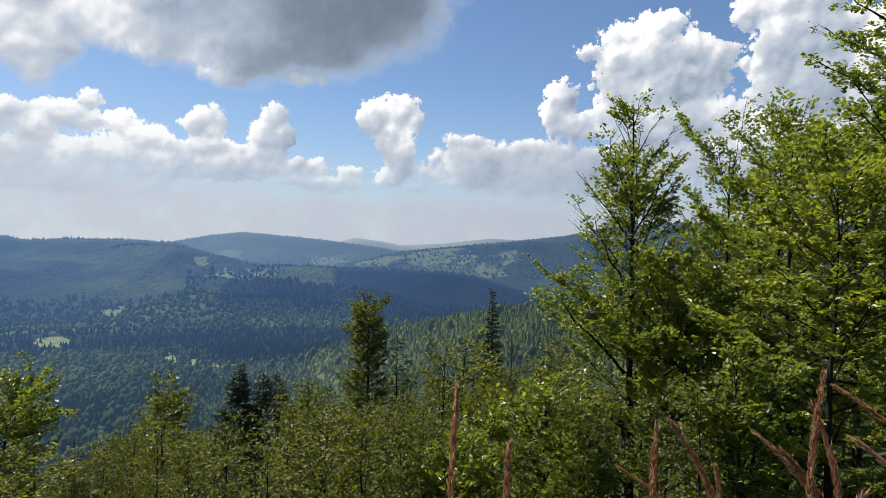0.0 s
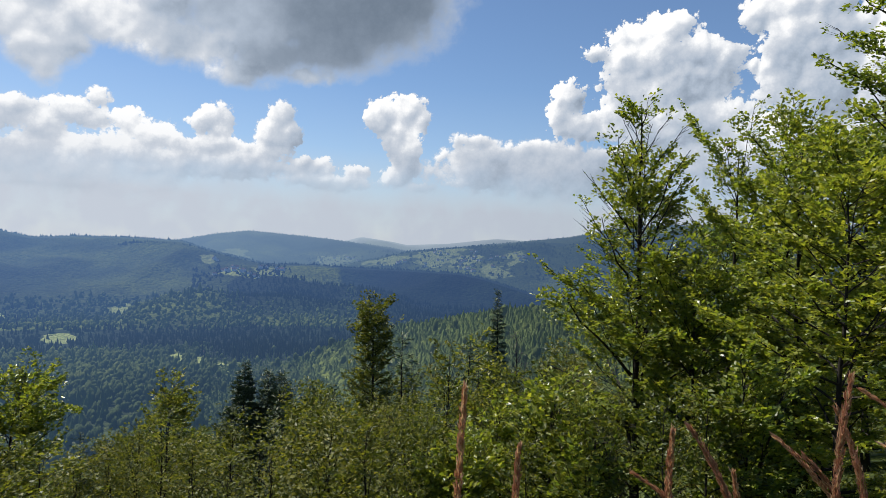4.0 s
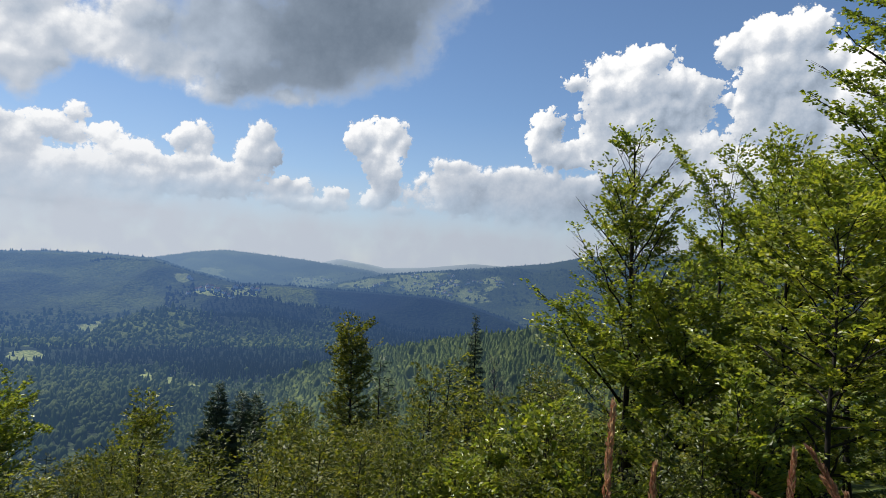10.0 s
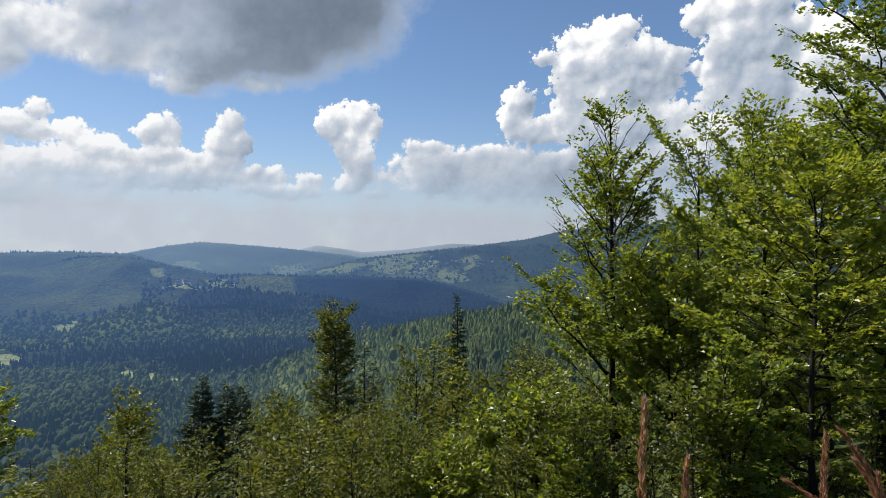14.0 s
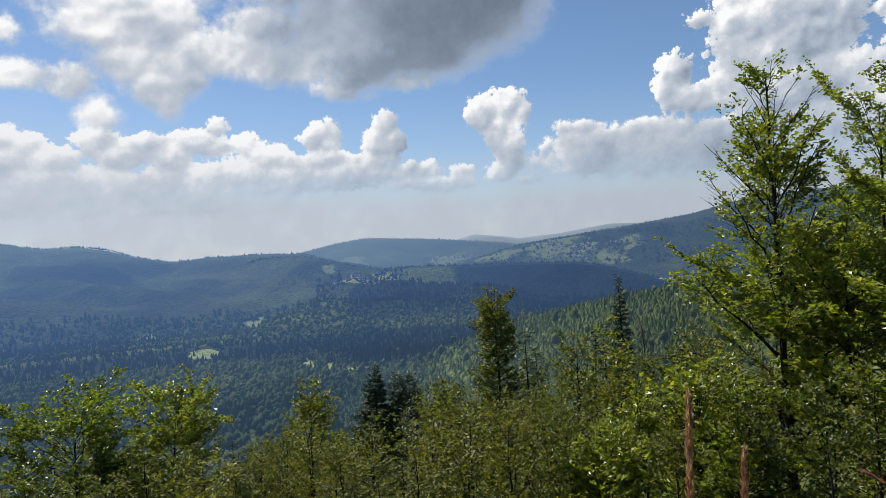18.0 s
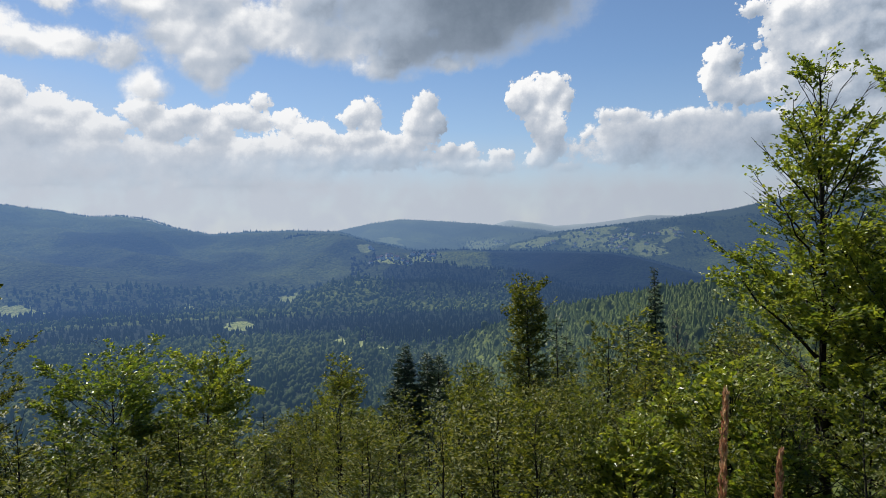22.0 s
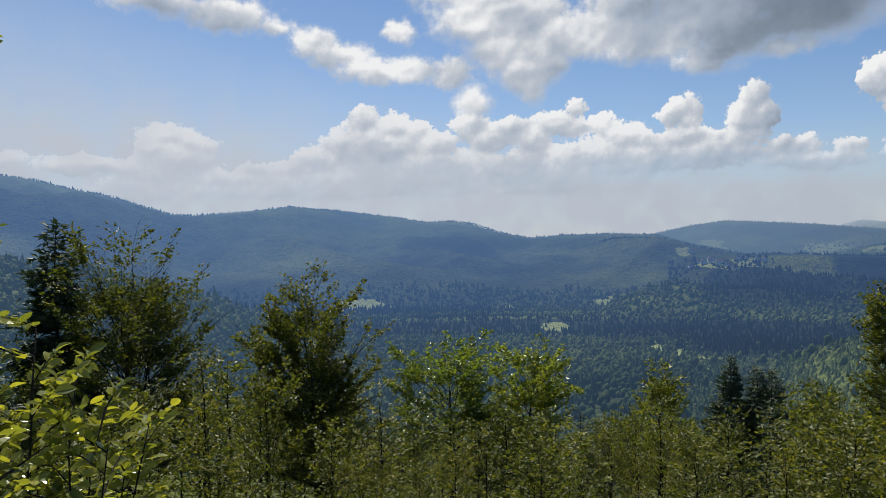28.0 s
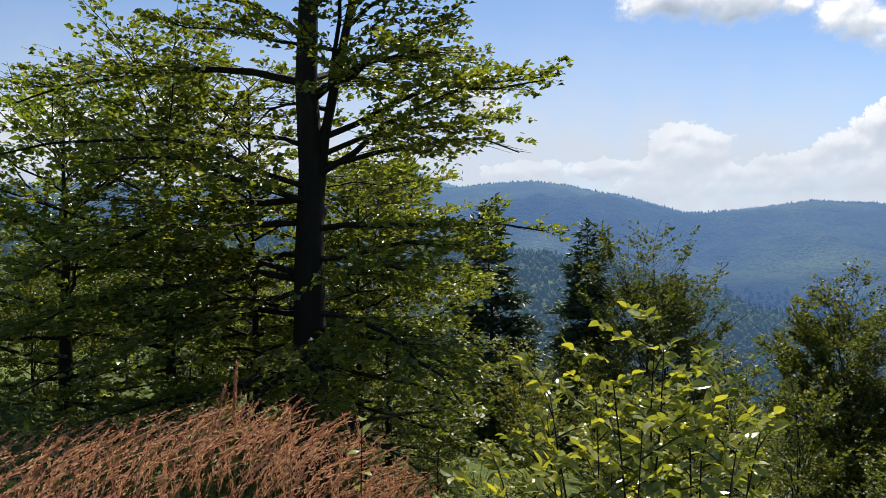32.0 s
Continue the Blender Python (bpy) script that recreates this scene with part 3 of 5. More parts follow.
FAR_EAST = (
    (26.3, 18.7, 2.4, 1.9), (28.7, 18.4, 2.3, 2.1), (23.7, 17.8, 1.6, 1.1), (27.3, 15.9, 3.4, 2.9), (30.9, 16.7, 1.0, 1.4),
    (25.8, 13.5, 2.2, 2.9), (28.2, 12.6, 3.1, 3.4), (29.3, 15.4, 2.0, 2.9), (24.8, 7.5, 9.3, 3.5), (33.1, 12.0, 3.7, 5.5),
)
EAST_BANK = (
    (0.5, 8.6, 0.8, 0.8), (2.0, 8.8, 1.9, 0.7), (3.5, 7.4, 4.8, 1.3), (7.3, 7.9, 3.2, 1.1), (8.8, 6.4, 11.6, 2.4),
)
MID_BANK = (
    (-25.4, 8.9, 0.8, 0.8), (-24.2, 8.3, 1.1, 0.9), (-23.1, 8.1, 0.9, 1.0), (-22.1, 7.6, 1.0, 0.7), (-19.4, 9.6, 1.6, 1.2),
    (-20.3, 9.2, 1.0, 1.0), (-18.8, 8.9, 1.2, 1.4), (-19.3, 7.4, 2.7, 1.1), (-14.0, 10.1, 1.3, 1.5), (-14.8, 8.6, 1.5, 1.4),
    (-13.3, 8.8, 1.0, 1.2), (-15.3, 7.2, 2.4, 1.0), (-12.0, 6.5, 0.9, 0.7), (-10.8, 6.1, 1.5, 0.9), (-7.7, 6.0, 1.1, 0.7),
    (-18.6, 6.0, 6.9, 1.3), (-10.3, 5.1, 4.0, 0.8), (-26.3, 6.0, 4.4, 1.8),
)
NORTH_BANK = (
    (-45.1, 10.0, 1.3, 1.1), (-42.5, 9.4, 2.1, 1.2), (-40.6, 8.8, 1.3, 1.2), (-46.8, 8.2, 2.1, 1.3), (-43.9, 7.5, 4.3, 1.9),
    (-49.2, 6.7, 2.4, 1.2), (-51.1, 5.8, 2.6, 0.9), (-39.0, 7.8, 1.9, 1.4), (-36.2, 9.1, 1.6, 1.3), (-32.7, 8.9, 1.8, 1.0),
    (-34.6, 8.2, 2.1, 1.3), (-31.0, 7.9, 1.5, 1.4), (-27.4, 10.3, 1.0, 0.9), (-28.7, 9.1, 2.5, 1.1), (-25.3, 8.9, 1.4, 1.1),
    (-23.3, 7.8, 1.9, 1.1), (-39.3, 5.4, 10.6, 2.1), (-48.7, 4.7, 7.9, 1.5), (-28.0, 5.3, 7.3, 2.5),
)
WEST_BANK = (
    (-60.5, 8.5, 2.2, 0.9), (-58.3, 7.9, 1.5, 0.8), (-61.4, 7.3, 1.5, 1.0), (-59.9, 6.8, 3.0, 1.4), (-61.1, 5.7, 2.9, 1.5),
    (-65.3, 6.2, 2.1, 0.6), (-53.9, 5.9, 1.6, 0.5), (-55.3, 5.0, 4.6, 0.8), (-59.3, 4.2, 6.0, 1.0),
)
WEST_HIGH = (
    (-61.1, 18.6, 4.6, 1.5), (-55.8, 17.7, 4.3, 1.6), (-52.1, 17.0, 1.9, 0.9), (-58.4, 20.1, 8.5, 1.5), (-48.9, 16.0, 2.5, 1.5),
    (-46.8, 15.1, 3.3, 1.5), (-44.5, 13.9, 3.6, 1.3), (-41.4, 13.8, 3.0, 1.2), (-42.0, 16.7, 1.7, 1.2), (-42.7, 17.4, 0.8, 0.5),
    (-37.7, 13.5, 1.9, 1.5),
)
NORTH_HIGH = (
    (-34.3, 17.6, 5.4, 2.1), (-32.6, 15.5, 4.2, 2.3), (-31.7, 13.5, 2.5, 1.7), (-30.9, 12.1, 1.1, 1.4), (-34.3, 19.6, 7.6, 2.1),
    (-25.6, 15.9, 3.9, 2.0), (-21.9, 15.0, 5.1, 2.0), (-17.7, 13.1, 2.6, 0.8), (-36.1, 11.2, 1.9, 1.4),
)
GREY_SHELF = (
    (-16.6, 17.7, 7.1, 3.6), (-8.9, 18.8, 8.1, 4.0), (-10.5, 15.6, 4.5, 2.1), (-5.2, 20.0, 5.0, 3.1), (-7.5, 22.7, 10.5, 4.3),
    (-15.2, 14.8, 4.3, 1.9),
)
NORTH_SHELF = (
    (-21.0, 22.5, 8.5, 3.6), (-24.4, 15.8, 3.4, 1.7), (-19.2, 15.2, 3.2, 1.6), (-16.2, 13.8, 2.4, 0.9), (-30.5, 18.6, 3.0, 3.0),
    (-33.6, 17.1, 4.7, 2.4), (-29.9, 14.4, 2.1, 2.1), (-28.5, 15.9, 3.8, 2.1), (-22.2, 15.0, 4.7, 1.7), (-17.2, 13.7, 2.8, 0.9),
    (-23.5, 18.0, 3.8, 1.9), (-12.0, 13.5, 2.4, 0.7),
)
WEST_LOW = (
    (-61.1, 8.6, 1.7, 0.8), (-58.5, 8.0, 1.7, 0.9), (-60.0, 6.5, 2.2, 1.4), (-60.5, 4.2, 4.3, 1.7), (-67.2, 6.1, 2.7, 0.7),
    (-74.2, 6.1, 2.2, 0.6), (-77.2, 12.4, 2.5, 1.3), (-78.9, 13.0, 1.7, 0.9),
)
WEST_FAR = (
    (-76.8, 13.3, 1.9, 1.4), (-75.9, 11.5, 1.9, 1.7), (-97.5, 10.5, 2.8, 0.9), (-109.0, 9.1, 5.2, 1.9), (-110.5, 6.6, 5.7, 1.9),
    (-101.3, 11.2, 2.4, 1.2), (-92.8, 7.5, 2.8, 0.9), (-72.7, 6.3, 2.8, 0.7),
)


def build_clouds():
    """Banks of cumulus low over the ridges, as a far sheet of sky with open blue between them."""
    step = 0.2
    az, el = np.arange(-124, 44, step), np.arange(-1.2, 31, step)
    A, E = np.meshgrid(az, el, indexing="ij")
    p = np.stack([A, E * 1.1], -1)
    warp = np.stack([fractal(p / 1.3, 5, 3), fractal(p / 1.3, 9, 3)], -1) * 0.3
    Aw, Ew = A + warp[..., 0], E + warp[..., 1]
    body, grey, soft = np.full(A.shape, -2.0), np.zeros(A.shape), np.full(A.shape, 0.12)
    round_num, round_den = np.zeros(A.shape), np.full(A.shape, 1e-6)
    sunward = np.sin(np.radians(SUN_AZ - A)) * 0.6
    for bank, shade, edge in ((EAST_TOWER, 0, 0.02), (FAR_EAST, 0, 0.02), (EAST_BANK, 0.28, 0.2), (MUSHROOM, 0, 0.05), (GREY_SHELF, 1.0, 0.85), (NORTH_SHELF, 0.0, 0.6), (MID_BANK, 0.06, 0.1),
                              (NORTH_BANK, 0.08, 0.1), (NORTH_HIGH, 0.10, 0.7), (WEST_HIGH, 0.05, 0.5), (WEST_BANK, 0.05, 0.2), (WEST_LOW, 0.0, 0.25), (WEST_FAR, 0.0, 0.3)):
        for a, e, w, h in bank:
            nx, ny = (Aw - a) / w, (Ew - e) / h
            d = np.sqrt(nx ** 2 + ny ** 2)
            m = (1 - d) * min(w, h) ** 0.5
            soft = np.where(m > body, edge, soft)
            body = np.logaddexp(body * 9, m * 9) / 9
            weight = np.exp(5 * np.clip(m, -2, 2)) * (d < 1.5)
            round_num += weight * (0.8 * ny + sunward * nx) * (1 - 0.7 * edge)
            round_den += weight
            grey = np.maximum(grey, shade * min(1.0, max(0.08, (a + 18.8) / 5)) * np.clip(1.5 - 1.15 * d, 0, 1))
    rounding = np.clip(round_num / round_den, -1, 1)
    soft = np.maximum(soft, np.clip((6.8 - E) / 4.0, 0, 1) * 0.6)
    for _ in range(14):
        grey[1:-1, 1:-1] = 0.2 * (grey[1:-1, 1:-1] + grey[:-2, 1:-1] + grey[2:, 1:-1] + grey[1:-1, :-2] + grey[1:-1, 2:])
    puffs = fractal(p / 1.6, 31, 4, True)
    small = fractal(p / 0.5, 37, 3, True)
    broad = fractal(p / 6.0, 51, 3)
    cover = body - 0.16 * np.clip((soft - 0.2) / 0.2, 0, 1) * (E > 9) * (A < -20) + 0.30 * puffs * (1 - soft) + 0.13 * small * (1 - soft) + 0.5 * (0.6 * broad + 0.5 * puffs) * soft - 0.10 - 0.18 * np.clip(-fractal(p / 2.2, 87, 3) - 0.12, 0, 1) * (E > 5)
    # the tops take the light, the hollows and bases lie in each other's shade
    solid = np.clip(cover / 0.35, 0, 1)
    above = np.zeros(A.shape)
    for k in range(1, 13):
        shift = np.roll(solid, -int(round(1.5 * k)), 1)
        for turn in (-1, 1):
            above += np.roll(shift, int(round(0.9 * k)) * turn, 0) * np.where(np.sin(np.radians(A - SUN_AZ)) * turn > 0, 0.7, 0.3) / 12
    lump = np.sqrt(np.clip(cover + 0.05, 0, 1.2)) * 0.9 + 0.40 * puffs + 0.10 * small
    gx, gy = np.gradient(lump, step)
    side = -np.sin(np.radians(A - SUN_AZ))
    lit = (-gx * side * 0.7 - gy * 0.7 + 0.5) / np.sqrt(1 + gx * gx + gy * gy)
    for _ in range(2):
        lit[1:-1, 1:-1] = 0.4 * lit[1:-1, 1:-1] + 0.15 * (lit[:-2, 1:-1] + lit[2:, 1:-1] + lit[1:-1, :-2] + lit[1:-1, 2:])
    # stores the clouds' painted light and shade as brightness
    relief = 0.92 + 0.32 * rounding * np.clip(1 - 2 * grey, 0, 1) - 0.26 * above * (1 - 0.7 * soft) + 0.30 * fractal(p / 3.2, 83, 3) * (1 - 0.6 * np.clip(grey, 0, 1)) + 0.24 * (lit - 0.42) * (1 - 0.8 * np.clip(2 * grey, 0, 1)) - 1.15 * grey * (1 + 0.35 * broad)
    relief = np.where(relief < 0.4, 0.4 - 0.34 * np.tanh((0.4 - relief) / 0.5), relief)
    # the undersides melt into the white air
    base = np.clip((E + 0.8 * broad + 0.5 * puffs - 2.2) / 5.0, 0, 1)
    base = base * base * (3 - 2 * base)
    # the air is clearer away from the sun
    clear = np.clip((A + 75) / 80, 0, 1)
    clear = clear * clear * (3 - 2 * clear)
    a, e = np.radians(A), np.radians(E)
    V = 4950 * np.stack([np.sin(a) * np.cos(e), np.cos(a) * np.cos(e), np.sin(e)], -1)
    na, ne = A.shape
    i = np.arange(na - 1)[:, None] * ne + np.arange(ne - 1)[None]
    tris = np.concatenate([np.stack([i, i + 1, i + ne + 1], -1).reshape(-1, 3), np.stack([i, i + ne + 1, i + ne], -1).reshape(-1, 3)])
    me = mesh_of("backdrop_clouds", V.reshape(-1, 3), tris, True)
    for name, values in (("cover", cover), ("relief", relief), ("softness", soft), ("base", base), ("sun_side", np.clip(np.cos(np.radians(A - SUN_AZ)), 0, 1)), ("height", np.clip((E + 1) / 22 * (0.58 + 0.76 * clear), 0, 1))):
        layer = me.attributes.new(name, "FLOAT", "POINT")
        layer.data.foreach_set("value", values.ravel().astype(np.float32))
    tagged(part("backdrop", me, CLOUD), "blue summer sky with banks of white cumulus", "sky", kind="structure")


build_clouds()


# ---------------------------------------------------------------- far woods
BALL = bmesh.new()
bmesh.ops.create_icosphere(BALL, subdivisions=1, radius=1.0)
BALL_V = np.array([v.co for v in BALL.verts])
BALL_T = np.array([[v.index for v in f.verts] for f in BALL.faces])
BALL.free()


def fir_shape(tiers=3, sides=6):
    v, t = [], []
    for k in range(tiers):
        z0, z1, r = k / tiers * 0.85, min(1.0, (k + 1.7) / tiers), 1 - 0.8 * k / tiers
        b = len(v)
        for q in range(sides):
            ang = 2 * math.pi * q / sides + k
            v.append((r * math.cos(ang), r * math.sin(ang), z0))
        v.append((0, 0, z1))
        t += [(b + q, b + (q + 1) % sides, b + sides) for q in range(sides)]
    return np.array(v), np.array(t)


def scatter(name, label, spots, heights, widths, shape, material, rng, rough=0.0, sink=0.0, smooth=False):
    """Many far trees as one stretch of wood."""
    sv, st = shape
    n = len(spots)
    turn = rng.uniform(0, 2 * np.pi, n)
    c, s = np.cos(turn)[:, None], np.sin(turn)[:, None]
    base = np.repeat(sv[None], n, 0)
    if rough:
        base = base * (1 + rough * rng.uniform(-1, 1, base.shape[:2])[..., None])
    x = (base[..., 0] * c - base[..., 1] * s) * widths[:, None]
    y = (base[..., 0] * s + base[..., 1] * c) * widths[:, None]
    z = base[..., 2] * heights[:, None]
    V = np.stack([x, y, z], -1) + spots[:, None]
    V[..., 2] -= sink
    T = (st[None] + (np.arange(n) * len(sv))[:, None, None]).reshape(-1, 3)
    tagged(part(name, (V.reshape(-1, 3), T), material, smooth=smooth), label, "forest", kind="stuff")


def build_woods():
    rng = np.random.RandomState(7)
    zones = ((130, 330, 7.4, 1.0), (330, 900, 6.2, 0.85), (900, 1500, 9.0, 0.95))
    for r0, r1, step, grow in zones:
        az0, az1 = radians(-114), radians(30)
        count = int((az1 - az0) / 2 * (r1 * r1 - r0 * r0) / (step * step))
        az = np.degrees(rng.uniform(az0, az1, count))
        r = np.sqrt(rng.uniform(r0 * r0, r1 * r1, count))
        # what the rises in front hide from the lookout stays bare
        grid_a, grid_r = np.arange(-116, 33, 1.0), np.geomspace(60, 3500, 160)
        GA, GR = np.meshgrid(grid_a, grid_r, indexing="ij")
        tilt = land(GA, GR) / GR
        top = np.maximum.accumulate(tilt, 1)
        z = land(az, r)
        ia = np.clip(np.round(az - grid_a[0]).astype(int), 0, len(grid_a) - 1)
        ir = np.clip(np.searchsorted(grid_r, r * 0.97) - 1, 0, len(grid_r) - 1)
        x, y = r * np.sin(np.radians(az)), r * np.cos(np.radians(az))
        keep = ((z + 18 * min(grow, 1.4)) / r > top[ia, ir]) & (rng.uniform(0, 1, count) < 1.0) & (meadow_at(az, r) < 0.52 + rng.uniform(-0.12, 0.22, count)) & (r < 1420 + 80 * rng.uniform(0, 1, count))
        az, r, z, x, y = (v[keep] for v in (az, r, z, x, y))
        # the painted cloud shade below the village is planted as spruce too
        mix = spruce_shade_at(az, r) + 0.45 * fractal(np.stack([x, y], -1) / 170, 61, 3) + 0.45 * fractal(np.stack([x, y], -1) / 700, 64, 3) + rng.uniform(-0.3, 0.3, len(r))
        mix = mix - 0.6 * (az > -24) * (r < 1.03 * crest(az, SPUR_AWAY))
        fir = mix > (0.62 if r0 < 800 else 0.45)
        spots = np.stack([x, y, z], -1)
        if len(spots) < 4:
            continue
        f = spots[fir]
        h = rng.uniform(9, 16, len(f)) * (1.15 if r0 < 300 else 0.95 if r0 < 800 else 0.68)
        scatter("spruce_wood", "dark spruce wood on the slopes", f, h, h * rng.uniform(0.15, 0.2, len(f)) * (1.0 if r0 < 700 else 1.5), fir_shape(7, 9) if r0 < 300 else fir_shape(3, 6) if r0 < 800 else fir_shape(2, 5), FAR_FIR, rng, 0.12, 0.5)
        b = spots[~fir]
        if 300 < r0:
            # young firs and larches, sunlit, among the round crowns
            young = rng.uniform(0, 1, len(b)) < 0.14
            young |= (np.degrees(np.arctan2(b[:, 0], b[:, 1])) > -19) & (r0 < 800) & (rng.uniform(0, 1, len(b)) < 0.85)
            y, b = b[young], b[~young]
            h = rng.uniform(9, 16, len(y))
            spur = (np.degrees(np.arctan2(y[:, 0], y[:, 1])) > -19) & (r0 < 800)
            h = np.where(spur, 0.38 * h, h)
            scatter("mixed_wood", "young mixed wood on the slopes", y, h, h * rng.uniform(0.17, 0.27, len(y)) * (1.0 if r0 < 800 else 1.6), fir_shape(2, 6), FAR_YOUNG if r0 < 800 else FAR_LEAF, rng, 0.15, 0.5)
        w = rng.uniform(1.8, 3.8, len(b)) * grow
        b[:, 2] += w * 1.5 if r0 < 800 else w * 0.9 if r0 < 1400 else w * 0.4
        scatter("broadleaf_wood", "green beech wood on the slopes", b, w * rng.uniform(1.35, 2.1, len(b)) * (1.0 if r0 < 800 else 0.8), w, (BALL_V, BALL_T), FAR_LEAF, rng, 0.28, smooth=True)
    # the young plantation on the sunny spur
    az, r = rng.uniform(-21, 14, 9000), rng.uniform(0.55, 1.04, 9000)
    r = r * crest(az, SPUR_AWAY)
    z = land(az, r)
    h = rng.uniform(3.0, 5.0, 9000) * np.where(rng.uniform(0, 1, 9000) < 0.06, 1.7, 1) * np.interp(az, (-14, -4, 6), (0.8, 1.0, 1.35))
    scatter("plantation", "dense young plantation on the sunny spur", np.stack([r * np.sin(np.radians(az)), r * np.cos(np.radians(az)), z], -1), h, rng.uniform(1.9, 3.0, 9000), fir_shape(1, 6), FAR_YOUNG, rng, 0.2, 1.0)
    # hedges and single trees among the far fields
    for az0, az1, r0, r1, n, small in ((-6, 13, 2250, 2750, 1500, 0.8), (-12, -7, 3080, 3260, 120, 0.8), (-20.5, -13, 1480, 1720, 420, 0.62)):
        az, r = rng.uniform(az0, az1, n), rng.uniform(r0, r1, n)
        hedge = fractal(np.stack([r * np.sin(np.radians(az)), r * np.cos(np.radians(az)) * 0.6], -1) / 60, 91, 3) + rng.uniform(-0.5, 0.5, n) > 0.08
        az, r = az[hedge], r[hedge]
        h = rng.uniform(7, 14, len(r)) * small
        scatter("hedge_trees", "dark trees scattered among far fields", np.stack([r * np.sin(np.radians(az)), r * np.cos(np.radians(az)), land(az, r)], -1), h, h * rng.uniform(0.4, 0.8, len(r)), fir_shape(1, 6), FAR_FIR, rng, 0.15, 1.0)
    # single trees along the skylines
    for table, away in ((WEST_RIDGE, 2650), (EAST_RIDGE, 3300), (VILLAGE_HILL, 2000), (PEAK, 4000), (WEST_TOP, 3500)):
        n = 2600 if table is WEST_RIDGE else 1000
        lo, hi = max(table[0][0], -112), min(table[-1][0], 28)
        az = rng.uniform(lo, hi, n)
        r = away + rng.uniform(-25, 10, n)
        spots = np.stack([r * np.sin(np.radians(az)), r * np.cos(np.radians(az)), land(az, r)], -1)
        h = rng.uniform(4.5, 8.0, n) * np.where(rng.uniform(0, 1, n) < 0.08, 1.6, 1)
        scatter("skyline_trees", "spruces along the skyline of the ridge", spots, h, h * rng.uniform(0.25, 0.5, n), fir_shape(1, 5), FAR_FIR, rng, 0.0, 3.0)


build_woods()


# ---------------------------------------------------------------- trees
def grow_tree(seed, height, girth, base, reach, limbs, rise=(25, 60), leaf=(0.07, 0.045), density=55.0, twig_step=0.22, twig_len=0.38,
              droop=0.0, shape="round", lean=(0, 0), stems=1, level=0.6, sides=7, fork=None, extra=(), leader=1.0, gap=-0.32, loose=0.4):
    """Trunk, limbs (each with its twigs) and leaves of one tree, as arrays. density: leaves per metre of twig; gap: how much of the crown is open."""
    rng = np.random.RandomState(seed)
    trunks, limb_list, tw_a, tw_d, tw_l = [], [], [], [], []
    for stem in range(stems):
        k = 12
        s = np.linspace(0, 1, k)
        off = (rng.uniform(-1, 1, 2) * 0.16 * height * (stem > 0)) if stems > 1 else np.zeros(2)
        if fork and stem:
            off = np.array(fork)
        h = height * (1 - 0.12 * stem)
        wob = np.cumsum(rng.uniform(-1, 1, (k, 2)), 0) * height * 0.006
        if fork and stem:
            wob = trunk_wob
        trunk_wob = wob
        split = np.clip(s - (0.33 if fork else 0.25), 0, 1)[:, None]
        path = np.concatenate([np.outer(s ** 1.3, np.array(lean)) + wob + split * off, (s * h * (leader + 0.04 if leader < 1 else 1))[:, None]], 1)
        rad = girth * (0.45 if fork and stem else 1 - 0.18 * stem) * (1 - 0.93 * s ** 0.85) * (1 + 0.5 * np.exp(-s * 30)) + 0.004
        trunks.append(tube(path, rad, sides))
        for i in range(limbs // stems + (len(extra) if stem == 0 else 0)):
            q = ((i + rng.uniform(0, 1)) / (limbs // stems)) ** 0.9
            f = base + ((leader - base) if leader >= 1 else 0.95 - base) * q
            if shape == "cone":
                prof = (1 - q) ** 0.85 + 0.04
            elif shape == "spire":
                prof = 0.12 + 0.88 * (1 - q) ** 0.6
            elif shape == "vase":
                prof = 0.4 + 0.6 * math.sin(math.pi * (0.1 + 0.62 * q))
            elif shape == "column":
                prof = 0.55 + 0.45 * math.sin(math.pi * min(1, q + 0.25)) if q < 0.85 else 0.45
            else:
                prof = math.sin(math.pi * (0.18 + 0.74 * q)) ** 0.7
            L = reach * prof * rng.uniform(0.7, 1.18)
            if leader < 1 and q > 0.72:
                L = max(L, height * (1 - leader) * rng.uniform(0.75, 1.3))
            ang = i * 2.4 + rng.uniform(-0.5, 0.5) + stem * 1.3
            up = radians(rise[0] + (rise[1] - rise[0]) * q + rng.uniform(-9, 9))
            if i >= limbs // stems:
                f, ang, up, L = extra[i - limbs // stems]
                ang, up = radians(90 - ang), radians(up)
            start = np.array([np.interp(f, s, path[:, c]) for c in range(3)])
            d = np.array([math.cos(ang) * math.cos(up), math.sin(ang) * math.cos(up), math.sin(up)])
            u = np.linspace(0, 1, 7 if sides > 6 else 4)
            line = start + np.outer(u * L, d) + np.cumsum(rng.uniform(-1, 1, (len(u), 3)), 0) * L * 0.034
            line[:, 2] -= droop * L * u ** 1.6
            r0 = min(np.interp(f, s, rad) * 0.5, 0.012 + L * 0.009)
            pieces = [tube(line, r0 * (1 - 0.85 * u) + 0.002, 5 if sides > 6 else 3)]
            n = max(4, int(L / twig_step * 2))
            tu = np.sort(rng.uniform(0.12, 1.0, n))
            ts = np.stack([np.interp(tu, u, line[:, c]) for c in range(3)], 1)
            ld = unit(line[-1] - line[0])
            across = unit(np.cross(ld, [0, 0, 1.0]) + 1e-6)
            side = np.where(np.arange(n) % 2, 1, -1)[:, None]
            td = unit(ld * rng.uniform(0.5, 1.1, (n, 1)) + across * side * rng.uniform(0.5, 1.2, (n, 1)) + rng.uniform(-1, 1, (n, 3)) * np.array([0.25, 0.25, 0.35 * (1.2 - level)]))
            tl = (twig_len * L * (1.2 - tu) + 0.12) * rng.uniform(0.6, 1.2, n)
